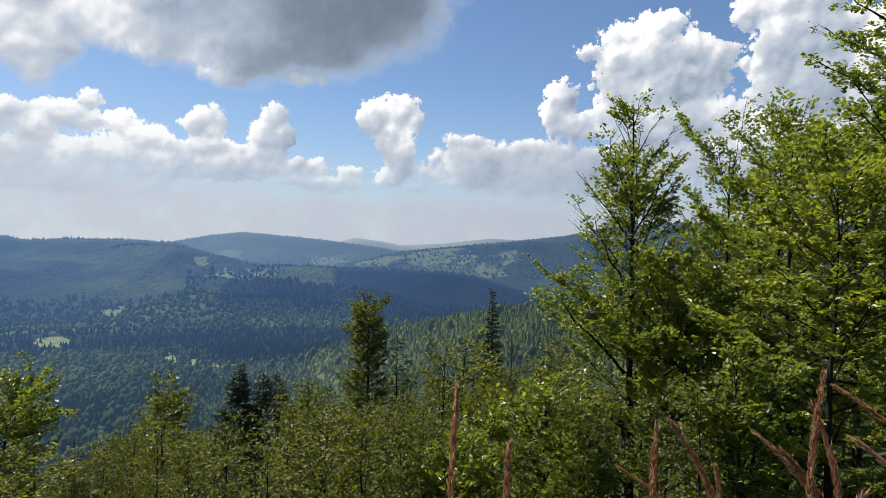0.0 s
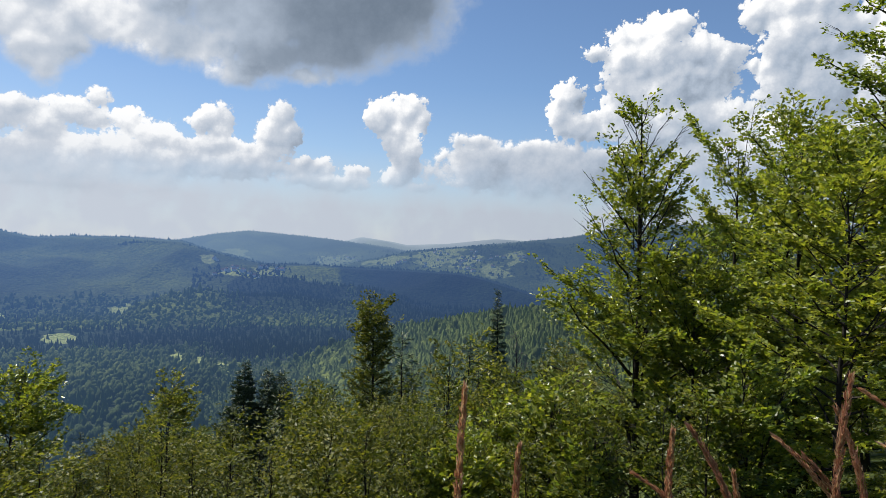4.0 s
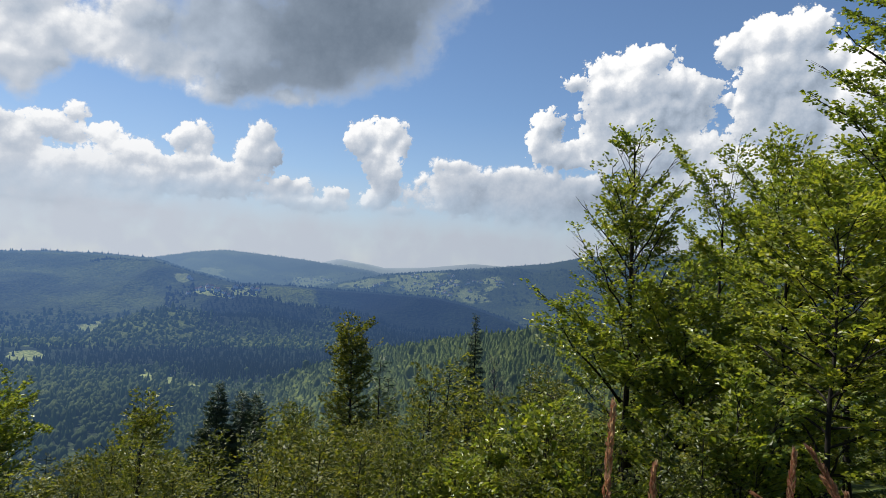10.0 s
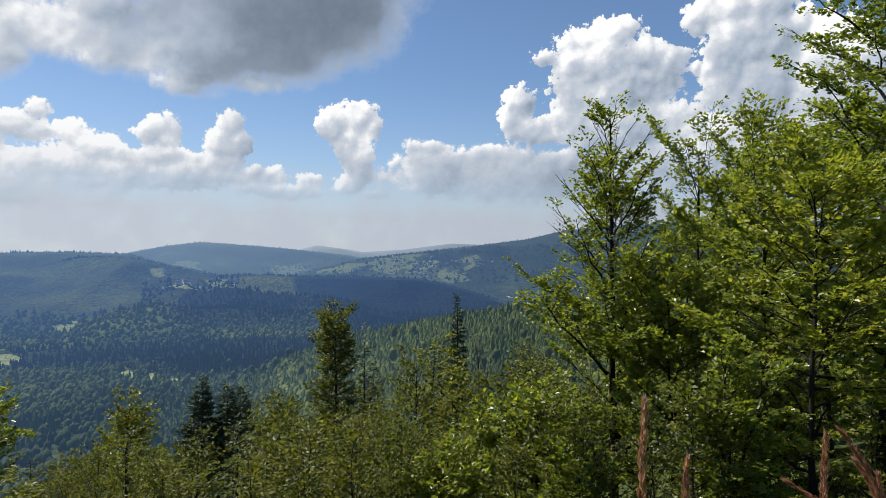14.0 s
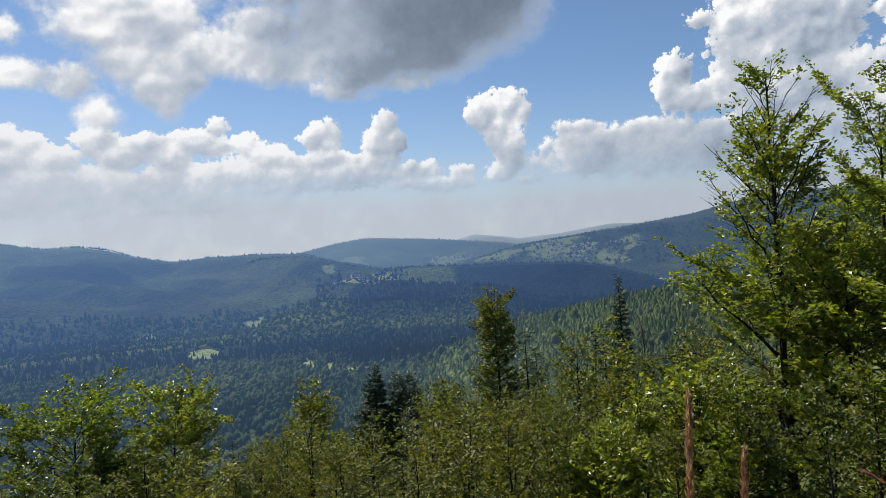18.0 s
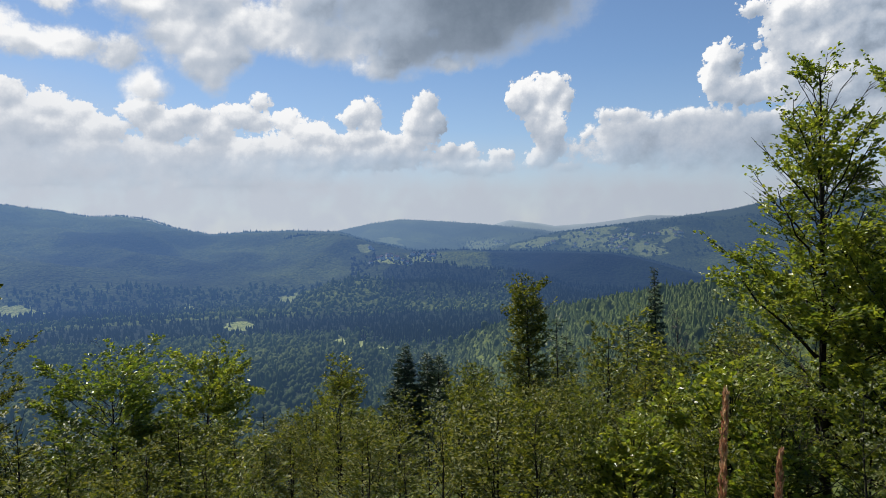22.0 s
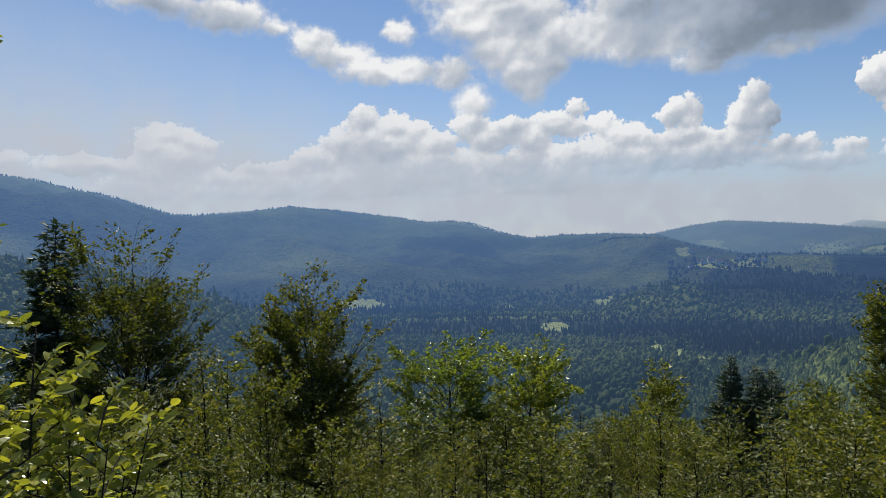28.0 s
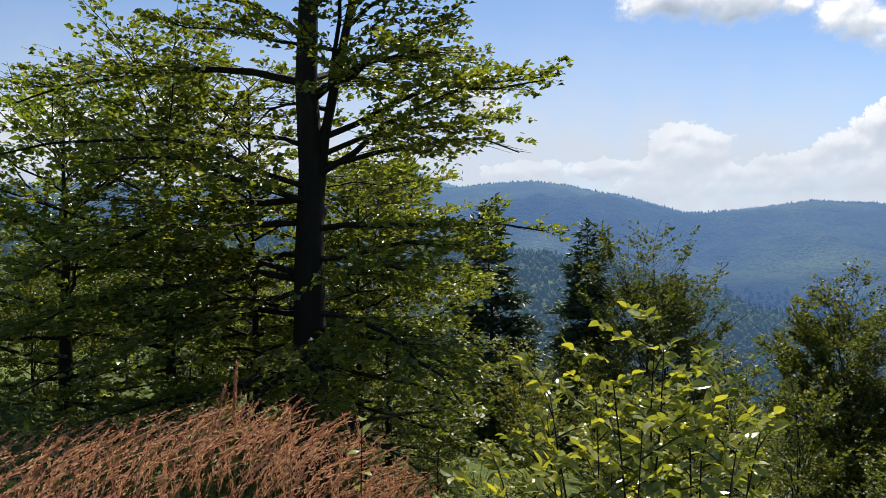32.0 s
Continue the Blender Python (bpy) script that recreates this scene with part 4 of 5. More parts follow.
            if sides > 6:
                for a, b, c in zip(ts[::2], td[::2], tl[::2]):
                    pieces.append(tube(np.array([a, a + b * c * 0.55, a + b * c]), (0.005, 0.0035, 0.0015), 3))
            limb_list.append(joined(pieces))
            tw_a.append(ts), tw_d.append(td), tw_l.append(tl)
    A, D, Ln = np.concatenate(tw_a), np.concatenate(tw_d), np.concatenate(tw_l)
    counts = np.maximum(2, (Ln * density).astype(int))
    idx = np.repeat(np.arange(len(A)), counts)
    m = len(idx)
    w = rng.uniform(0.08, 1.05, m)
    pos = A[idx] + D[idx] * (Ln[idx] * w)[:, None] + rng.normal(0, leaf[0] * loose, (m, 3)) * np.array([1, 1, 0.6])
    if droop:
        pos[:, 2] -= 0.25 * droop * Ln[idx] * w * w
    perp = unit(np.cross(D[idx], [0, 0, 1.0]) + 1e-6)
    axis = D[idx] + perp * np.where(rng.uniform(0, 1, m) < 0.5, 1, -1)[:, None] * 0.9 + rng.normal(0, 0.35, (m, 3))
    normal = unit(np.array([0, 0, 1.0]) * level + rng.normal(0, 0.42, (m, 3)))
    size = leaf[0] * rng.uniform(0.65, 1.25, m)
    # the leaves gather in sprays with open air between them
    c = max(0.32, 0.065 * height)
    clump = sum(lattice(pos[:, pair] / c + 9.7 * k, seed + 5 * k) for k, pair in enumerate(([0, 1], [1, 2], [2, 0])))
    keep = clump + rng.normal(0, 0.12, m) > gap
    crown = leaves(pos[keep], axis[keep], normal[keep], size[keep], size[keep] * leaf[1] / leaf[0])
    return trunks, limb_list, crown


def tree(name, label, category, spot, turn, leafage, group="", split=True, **how):
    """A tree on its spot: trunk, limbs and crown under an Empty at its foot."""
    trunks, limb_list, crown = grow_tree(**how)
    root = new(name)
    root.matrix_world = Matrix.Translation(spot - Vector((0, 0, 0.12))) @ pose(0, 0, 0, 0, 0, turn)
    if split:
        for t in trunks:
            part("trunk", t, BARK, root, smooth=True)
        for limb in limb_list:
            part("limb", limb, BARK, root)
    else:
        part("trunk", joined(trunks), BARK, root, smooth=True)
        tagged(part("branchwork", joined(limb_list), BARK, root), kind="stuff")
    part("crown", crown, leafage, root)
    return tagged(root, label, category, group)


SPRUCE = dict(gap=-9.0, shape="cone", rise=(-8, 35), droop=0.22, leaf=(0.38, 0.16), density=24, twig_step=0.22, twig_len=0.40, level=0.9)

# --- the near trees
tree("beech_tree", "young beech with open conical crown and dark stem", "tree", at(15.7, 12.4), 40, BEECH,
     seed=3, height=7.15, girth=0.08, base=0.07, reach=2.75, limbs=72, rise=(26, 64), leaf=(0.080, 0.052), density=50, shape="spire", twig_step=0.14, stems=2, fork=(0.55, 0.25), level=0.8, gap=-0.1)
tree("beech_tree", "slender beech with thin ragged top", "tree", at(22.6, 18.0), 10, YOUNG,
     leader=0.8, seed=5, height=9.6, girth=0.09, base=0.06, reach=2.3, limbs=48, rise=(20, 66), leaf=(0.10, 0.065), density=38, stems=2, twig_step=0.19, gap=-0.4)
tree("beech_tree", "tall sunlit beech with dense layered foliage", "tree", at(35.3, 13.5), 75, BEECH,
     shape="spire", seed=8, height=12.0, girth=0.16, base=0.05, reach=2.9, limbs=76, rise=(10, 52), leaf=(0.095, 0.06), density=46, twig_step=0.19, gap=-0.55)
tree("beech_tree", "young beech with dense bright foliage", "tree", at(26.8, 13.2), 120, YOUNG,
     seed=12, height=6.4, girth=0.06, base=0.04, reach=2.0, limbs=46, rise=(12, 60), leaf=(0.09, 0.058), density=58, twig_step=0.17, gap=-0.5)
tree("beech_tree", "low young beech in shade under taller trees", "tree", at(29.8, 10.8), 200, YOUNG,
     seed=13, height=4.8, girth=0.05, base=0.04, reach=1.9, limbs=40, rise=(8, 55), leaf=(0.088, 0.056), density=64, twig_step=0.16, gap=-0.7)
tree("beech_tree", "bushy young beech at the foot of taller beeches", "tree", at(20.0, 11.5), 250, YOUNG,
     seed=14, height=3.9, girth=0.04, base=0.03, reach=1.7, limbs=36, rise=(15, 60), leaf=(0.088, 0.056), density=60, twig_step=0.16, gap=-0.6)
for az, r, h, turn in ((31.5, 17.0, 6.8, 0), (37.5, 18.5, 8.0, 120), (27.0, 21.0, 8.2, 220), (33.5, 23.0, 9.0, 300), (22.0, 24.0, 8.0, 70), (40.0, 12.0, 5.5, 10)):
    tree("beech_tree", "leafy beech in the dense wood behind", "tree", at(az, r), turn, BEECH, "beeches of the dense wood",
         seed=int(240 + az), height=h, girth=0.08, base=0.04, reach=2.4, limbs=40, rise=(8, 58), leaf=(0.15, 0.10), density=24, twig_step=0.22, gap=-0.8)
for az, r, h, turn in ((9.0, 9.3, 2.7, 30), (5.0, 10.6, 2.7, 140), (12.4, 8.6, 2.0, 260), (1.6, 9.6, 2.0, 80), (23.5, 9.2, 2.6, 10)):
    tree("hazel_bush", "sunlit hazel bush on the open slope", "bush", at(az, r), turn, BEECH, "hazel bushes in the sun",
         seed=int(160 + az), height=h, girth=0.03, base=0.03, reach=0.95, limbs=30, rise=(35, 72), leaf=(0.085, 0.06), density=44, stems=3, twig_step=0.13, twig_len=0.5, gap=-0.6, leader=0.85)
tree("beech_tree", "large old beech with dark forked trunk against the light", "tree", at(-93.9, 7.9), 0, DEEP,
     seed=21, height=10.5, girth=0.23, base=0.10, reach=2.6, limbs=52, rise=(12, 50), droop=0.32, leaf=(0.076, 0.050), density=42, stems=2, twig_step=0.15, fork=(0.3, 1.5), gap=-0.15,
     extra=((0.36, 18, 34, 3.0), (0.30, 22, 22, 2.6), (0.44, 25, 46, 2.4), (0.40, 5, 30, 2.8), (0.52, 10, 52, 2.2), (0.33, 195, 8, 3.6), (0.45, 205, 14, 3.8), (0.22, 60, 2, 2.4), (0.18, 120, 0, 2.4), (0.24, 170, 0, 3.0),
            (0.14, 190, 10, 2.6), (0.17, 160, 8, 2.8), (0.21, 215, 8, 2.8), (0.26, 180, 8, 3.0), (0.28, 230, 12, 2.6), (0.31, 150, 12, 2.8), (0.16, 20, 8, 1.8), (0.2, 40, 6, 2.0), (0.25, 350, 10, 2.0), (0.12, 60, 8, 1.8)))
tree("broadleaf_tree", "beech with dark trunk at the wood's edge", "tree", at(-110.3, 12.4), 30, BEECH,
     seed=22, height=4.4, girth=0.12, base=0.06, reach=3.0, limbs=38, rise=(2, 50), leaf=(0.10, 0.065), density=30, twig_step=0.22, gap=-0.6)
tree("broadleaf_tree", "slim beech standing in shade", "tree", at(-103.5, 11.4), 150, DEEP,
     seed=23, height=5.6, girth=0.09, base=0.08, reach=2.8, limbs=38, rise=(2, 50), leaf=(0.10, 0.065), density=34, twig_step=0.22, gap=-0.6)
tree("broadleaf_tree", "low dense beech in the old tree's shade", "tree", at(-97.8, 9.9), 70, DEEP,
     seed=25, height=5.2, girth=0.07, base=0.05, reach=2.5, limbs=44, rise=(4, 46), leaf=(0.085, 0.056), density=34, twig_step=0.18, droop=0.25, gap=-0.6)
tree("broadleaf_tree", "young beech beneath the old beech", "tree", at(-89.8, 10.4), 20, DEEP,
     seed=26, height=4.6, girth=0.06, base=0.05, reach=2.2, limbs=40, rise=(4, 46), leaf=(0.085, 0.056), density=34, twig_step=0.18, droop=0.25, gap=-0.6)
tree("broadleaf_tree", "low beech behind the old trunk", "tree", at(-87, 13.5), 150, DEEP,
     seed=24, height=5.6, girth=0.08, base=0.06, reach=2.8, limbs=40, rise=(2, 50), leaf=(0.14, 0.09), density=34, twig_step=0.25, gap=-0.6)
tree("broadleaf_tree", "round dense broadleaf tree with dark stems", "tree", at(-50.3, 30.0), 0, SLOPE,
     leader=0.7, shape="vase", seed=31, height=10.4, girth=0.15, base=0.1, reach=4.2, limbs=84, rise=(18, 68), leaf=(0.16, 0.11), density=15, stems=3, twig_step=0.22, gap=-0.1)
tree("broadleaf_tree", "broadleaf tree with uneven crown before a spruce", "tree", at(-64.4, 32.0), 60, SLOPE,
     leader=0.7, shape="vase", seed=32, height=11.2, girth=0.14, base=0.08, reach=4.9, limbs=88, rise=(16, 64), leaf=(0.16, 0.11), density=14, stems=2, twig_step=0.24, gap=-0.1)
tree("broadleaf_tree", "yellowing broadleaf tree with bare twigs", "tree", at(-39.2, 28.0), 0, BEECH,
     leader=0.72, shape="vase", seed=33, height=7.6, girth=0.11, base=0.16, reach=3.0, limbs=46, rise=(12, 46), leaf=(0.17, 0.115), density=26, twig_step=0.22, gap=-0.3)
tree("broadleaf_tree", "crooked broadleaf tree with leaning tip", "tree", at(-33.2, 32.0), 20, BEECH,
     leader=0.75, shape="vase", seed=34, height=8.4, girth=0.11, base=0.12, reach=2.6, limbs=44, rise=(12, 50), leaf=(0.17, 0.115), density=26, twig_step=0.22, lean=(0.9, 0), gap=-0.3)
tree("broadleaf_tree", "thin broadleaf tree with sparse upper twigs", "tree", at(-22.0, 40.0), 20, DEEP,
     leader=0.8, seed=35, height=8.6, girth=0.10, base=0.12, reach=2.8, limbs=42, rise=(30, 66), leaf=(0.2, 0.13), density=18, twig_step=0.28)
tree("broadleaf_tree", "tall narrow ash with leafy trunk", "tree", at(-6.3, 51.0), 20, SLOPE,
     leader=0.86, seed=36, height=14.8, girth=0.2, base=0.04, reach=3.3, limbs=96, rise=(5, 52), leaf=(0.25, 0.165), density=14, shape="spire", twig_step=0.28, gap=-0.2)
for k, (az, r, h, lab) in enumerate(((-16.35, 75, 14.4, "dark spruce, tallest of a trio"), (-14.5, 76, 13.5, "dark slim spruce in a trio"), (-13.4, 75, 13.0, "dark small spruce in a trio"),
                                     (4.2, 110, 27.0, "tall narrow spruce above the wood"), (-68.9, 35.0, 12.3, "spruce with drooping boughs behind broadleaf trees"), (-77.3, 28.0, 10.2, "dark spruce beside the old beech"))):
    tree("spruce_tree", lab, "tree", at(az, r), 50 * k, NEEDLE, split=False, seed=50 + k, height=h, girth=0.012 * h, base=0.06, sides=5,
         reach=(0.12 if r > 100 else 0.27) * h, limbs=int(46 + h * 3), **SPRUCE)

tree("dead_tree", "bare grey tree with dead twigs by a spruce", "tree", at(5.9, 72), 0, DEAD, split=False, seed=58, height=13.0, girth=0.14, base=0.2, reach=2.2,
     limbs=60, rise=(10, 60), leaf=(0.35, 0.03), density=7, twig_step=0.4)

# --- the young wood on the slope: a few kinds, planted many times
KINDS, FAR_KINDS = [], []
for k, (lab, leafage, how) in enumerate((
        ("leafy young beech on the slope", SLOPE, dict(leader=0.84, height=6.0, girth=0.06, base=0.06, reach=1.9, limbs=30, rise=(25, 62), leaf=(0.21, 0.14), density=13, twig_step=0.26)),
        ("dense young hornbeam on the slope", SLOPE, dict(leader=0.84, height=6.0, girth=0.06, base=0.06, reach=1.6, limbs=30, rise=(35, 68), leaf=(0.21, 0.14), density=13, twig_step=0.26)),
        ("slim young birch on the slope", SLOPE, dict(leader=0.84, height=6.0, girth=0.05, base=0.12, reach=1.3, limbs=26, rise=(35, 70), leaf=(0.2, 0.135), density=13, twig_step=0.26)),
        ("bushy hazel on the slope", SLOPE, dict(leader=0.84, height=6.0, girth=0.05, base=0.02, reach=2.6, limbs=34, rise=(40, 72), leaf=(0.22, 0.15), density=11, stems=3, twig_step=0.28)),
        ("young beech with shade-toned leaves on the slope", DEEP, dict(leader=0.84, height=6.0, girth=0.06, base=0.06, reach=2.0, limbs=30, rise=(20, 60), leaf=(0.22, 0.145), density=13, twig_step=0.26)))):
    for many, size, dense in ((KINDS, 0.76, 1.2), (FAR_KINDS, 0.95, 0.95)):
        how_now = dict(how, leaf=(how["leaf"][0] * size, how["leaf"][1] * size), density=how["density"] * dense)
        many.append(tree("sapling", lab, "tree", Vector((0, 0, -300)), 0, leafage, "young trees on the slope", False, seed=70 + k, sides=5, **how_now))
YOUNG_FIR = tree("young_spruce", "young dark spruce among broadleaf trees", "tree", Vector((0, 0, -300)), 0, NEEDLE, "young spruces on the slope", False,
                 seed=80, height=6.0, girth=0.07, base=0.05, reach=1.1, limbs=40, **dict(SPRUCE, leaf=(0.26, 0.09), density=16, sides=5))
SKYLINE = ((-120, 3), (-100, 1), (-92, -2), (-84, -7), (-80, -9), (-76, -8), (-72, -7), (-60, -9), (-56, -8.6), (-52, -10), (-46, -12), (-44, -13.5), (-40, -13.5), (-35, -12.5), (-30, -14.5),
           (-27, -15.0), (-24, -13), (-22, -12.4), (-19, -13.2), (-12, -12.8), (-8.4, -11), (-5, -8.8), (-2.8, -8.6), (-0.5, -9.0), (2.2, -7.7), (6.1, -8.2), (9, -7.5), (20, -8), (32, -8))


def plant():
    rng = np.random.RandomState(17)
    first = {}
    taken = []
    for r0, r1, n in ((8.0, 16, 60), (16, 34, 150), (34, 62, 110), (62, 118, 70)):
        for _ in range(n * 6):
            if n <= 0:
                break
            r = math.sqrt(rng.uniform(r0 * r0, r1 * r1))
            az = rng.uniform(-118 if r > 9 else -62, 34)
            top = float(crest(az, SKYLINE)) + min(1.5, rng.normal(-1.0, 1.7)) - (1.2 if r < 16 else 0)
            if -10 < az < -3 and r < 52:
                top = min(top, -12.0)
            if az < -80 and r < 14:
                top = -9 - rng.uniform(0, 5)
                if abs(az + 94) < 9:
                    continue
            g = float(land(az, r))
            h = r * math.tan(radians(top)) - g
            if not 0.8 < h:
                continue
            h = min(h, rng.uniform(2.2, 4.5) if r < 16 else rng.uniform(4.0, 9.0) if r < 36 else rng.uniform(9, 17) if az > -14 else rng.uniform(7, 13))
            x, y = r * math.sin(radians(az)), r * math.cos(radians(az))
            if any((x - a) ** 2 + (y - b) ** 2 < (0.17 * (h + c)) ** 2 for a, b, c in taken):
                continue
            if abs(az + 1) < 2.5 and 36 < r < 58:
                continue
            taken.append((x, y, h))
            fir = r > 36 and rng.uniform() < (0.55 if az > -16 else 0.22)
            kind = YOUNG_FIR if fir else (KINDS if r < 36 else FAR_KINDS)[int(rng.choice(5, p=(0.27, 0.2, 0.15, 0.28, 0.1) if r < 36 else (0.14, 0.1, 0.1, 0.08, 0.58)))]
            m = Matrix.Translation((x, y, g - 0.15)) @ pose(0, 0, 0, 0, 0, rng.uniform(0, 360)) @ Matrix.Diagonal((h / 6 * rng.uniform(0.75, 1.4), h / 6 * rng.uniform(0.75, 1.4), h / 6, 1))
            if kind in first:
                copy_thing(kind, m)
            else:
                first[kind] = m
            n -= 1
    # the thicket under the old beeches
    n = 0
    while n < 20:
        az, r, h = rng.uniform(-119, -80), rng.uniform(12.5, 34), rng.uniform(2.0, 4.2)
        if r < 16 and abs(az + 94) < 7:
            continue
        n += 1
        x, y = r * math.sin(radians(az)), r * math.cos(radians(az))
        copy_thing(KINDS[(0, 3, 1)[n % 3]], Matrix.Translation((x, y, float(land(az, r)) - 0.15)) @ pose(0, 0, 0, 0, 0, rng.uniform(0, 360)) @ Matrix.Scale(h / 6, 4))
    for kind, m in first.items():
        kind.matrix_basis = m
    for kind in KINDS + FAR_KINDS + [YOUNG_FIR]:
        if kind not in first:
            kind.matrix_basis = Matrix.Translation(at(-10, 90))


plant()


# ---------------------------------------------------------------- tall grass by the viewer
def plume(rng, length, thick, count, bend):
    """The flower head of a reed grass: many small spikelets along a nodding axis."""
    u = np.sort(rng.uniform(0, 1, count))
    axis_pts = np.stack([bend[0] * u ** 1.7 * length, bend[1] * u ** 1.7 * length, length * u * (1 - 0.12 * u)], 1)
    tang = unit(np.stack([1.7 * bend[0] * u ** 0.7, 1.7 * bend[1] * u ** 0.7, 1 - 0.24 * u], 1))
    wide = thick * np.sin(np.pi * (0.12 + 0.86 * u)) ** 0.8
    around = rng.uniform(0, 2 * np.pi, count)
    out = np.stack([np.cos(around), np.sin(around), np.zeros(count)], 1)
    pos = axis_pts + out * (wide * rng.uniform(0.1, 0.9, count))[:, None]
    return leaves(pos, tang + out * 0.22 + rng.normal(0, 0.10, (count, 3)), out, 0.015 * rng.uniform(0.7, 1.3, count), 0.0042, 0.3)


def grass_stalk(tip, dist, bend, seed, length=0.24, eye=(0.039, 0.103, -0.022), label="ripe reddish reed-grass stalk"):
    """One stalk of reed grass whose head ends in the direction tip, seen from eye."""
    rng = np.random.RandomState(seed)
    top = Vector(eye) + heading(*tip) * dist
    head_low = top - Vector((bend[0] * length, bend[1] * length, length * 0.88))
    foot_az, foot_r = math.degrees(math.atan2(head_low.x - bend[0] * 0.25, head_low.y - bend[1] * 0.25)), math.hypot(head_low.x - bend[0] * 0.25, head_low.y - bend[1] * 0.25)
    foot = at(foot_az, foot_r, -0.03)
    root = new("grass_stalk")
    root.location = foot
    u = np.linspace(0, 1, 9)[:, None]
    a, b = np.array(foot), np.array(head_low)
    line = a + (b - a) * u
    line[:, :2] -= (b - a)[:2] * (0.25 * np.sin(np.pi * u))
    part("stem", tube(line - a, np.linspace(0.0026, 0.0013, 9), 5), BLADE, root)
    v, t = plume(rng, length, 0.0046, 320, bend)
    part("panicle", (v + (b - a), t), STRAW, root, "reddish-brown feathery panicle")
    blades = []
    for k in range(2):
        ang = rng.uniform(0, 6.28)
        d = np.array([math.cos(ang), math.sin(ang), 0])
        s = np.linspace(0, 1, 6)[:, None]
        L = rng.uniform(0.3, 0.5)
        mid = line[2 + k] - a + d * L * s + np.array([0, 0, 1]) * (0.35 * L * s - 0.5 * L * s * s)
        w = 0.004 * (1 - s ** 2) + 0.0004
        sd = np.cross(d, [0, 0, 1])
        v = np.concatenate([mid - sd * w, mid + sd * w])
        blades.append((v, [(i, i + 1, i + 7) for i in range(5)] + [(i, i + 7, i + 6) for i in range(5)]))
    for bl in blades:
        part("blade", bl, BLADE, root)
    return tagged(root, label, "grass", "ripe grass stalks beside the viewer")


grass_stalk((1.45, -11.67), 1.15, (0.03, 0.0), 1, 0.26, (0, 0, 0), "tall upright ripe reed-grass stalk")
for k, (az, el, d, bend) in enumerate(((4.4, -16.3, 1.15, (0.02, 0)), (17.4, -14.0, 1.28, (0.03, 0.0)), (18.7, -13.5, 1.3, (-0.35, 0.05)), (20.2, -15.6, 1.36, (-0.3, 0.05)),
                                       (30.1, -8.5, 1.2, (0.08, 0)), (29.3, -10.9, 1.3, (-0.2, 0.05)), (25.1, -13.5, 1.3, (-0.55, 0.1)), (27.3, -14.7, 1.32, (-0.45, 0.05)),
                                       (31.0, -9.3, 1.25, (-0.75, 0.1)), (22.2, -16.6, 1.4, (-0.1, 0)), (14.4, -17.6, 1.3, (-0.75, 0.05)), (32.4, -13.0, 1.15, (-0.6, 0.1)), (33.0, -17.2, 1.1, (0.2, 0.0)))):
    grass_stalk((az, el), d, bend, 10 + k)

# taller stalks that stand out of the tussock
for k, (az, el, d, bend) in enumerate(((-96.7, -9.0, 2.3, (0.05, 0.05)), (-97.6, -10.6, 2.3, (-0.05, 0.15)), (-91.6, -12.0, 2.3, (0.2, 0.5)), (-88.0, -13.4, 2.2, (0.2, 0.75)),
                                       (-84.0, -16.2, 2.1, (0.25, 0.95)), (-104.0, -12.6, 2.3, (0.1, 0.3)), (-109.0, -13.2, 2.2, (0.15, 0.5)))):
    grass_stalk((az, el), d, bend, 40 + k, 0.27, (-0.485, -0.512, 0.023))


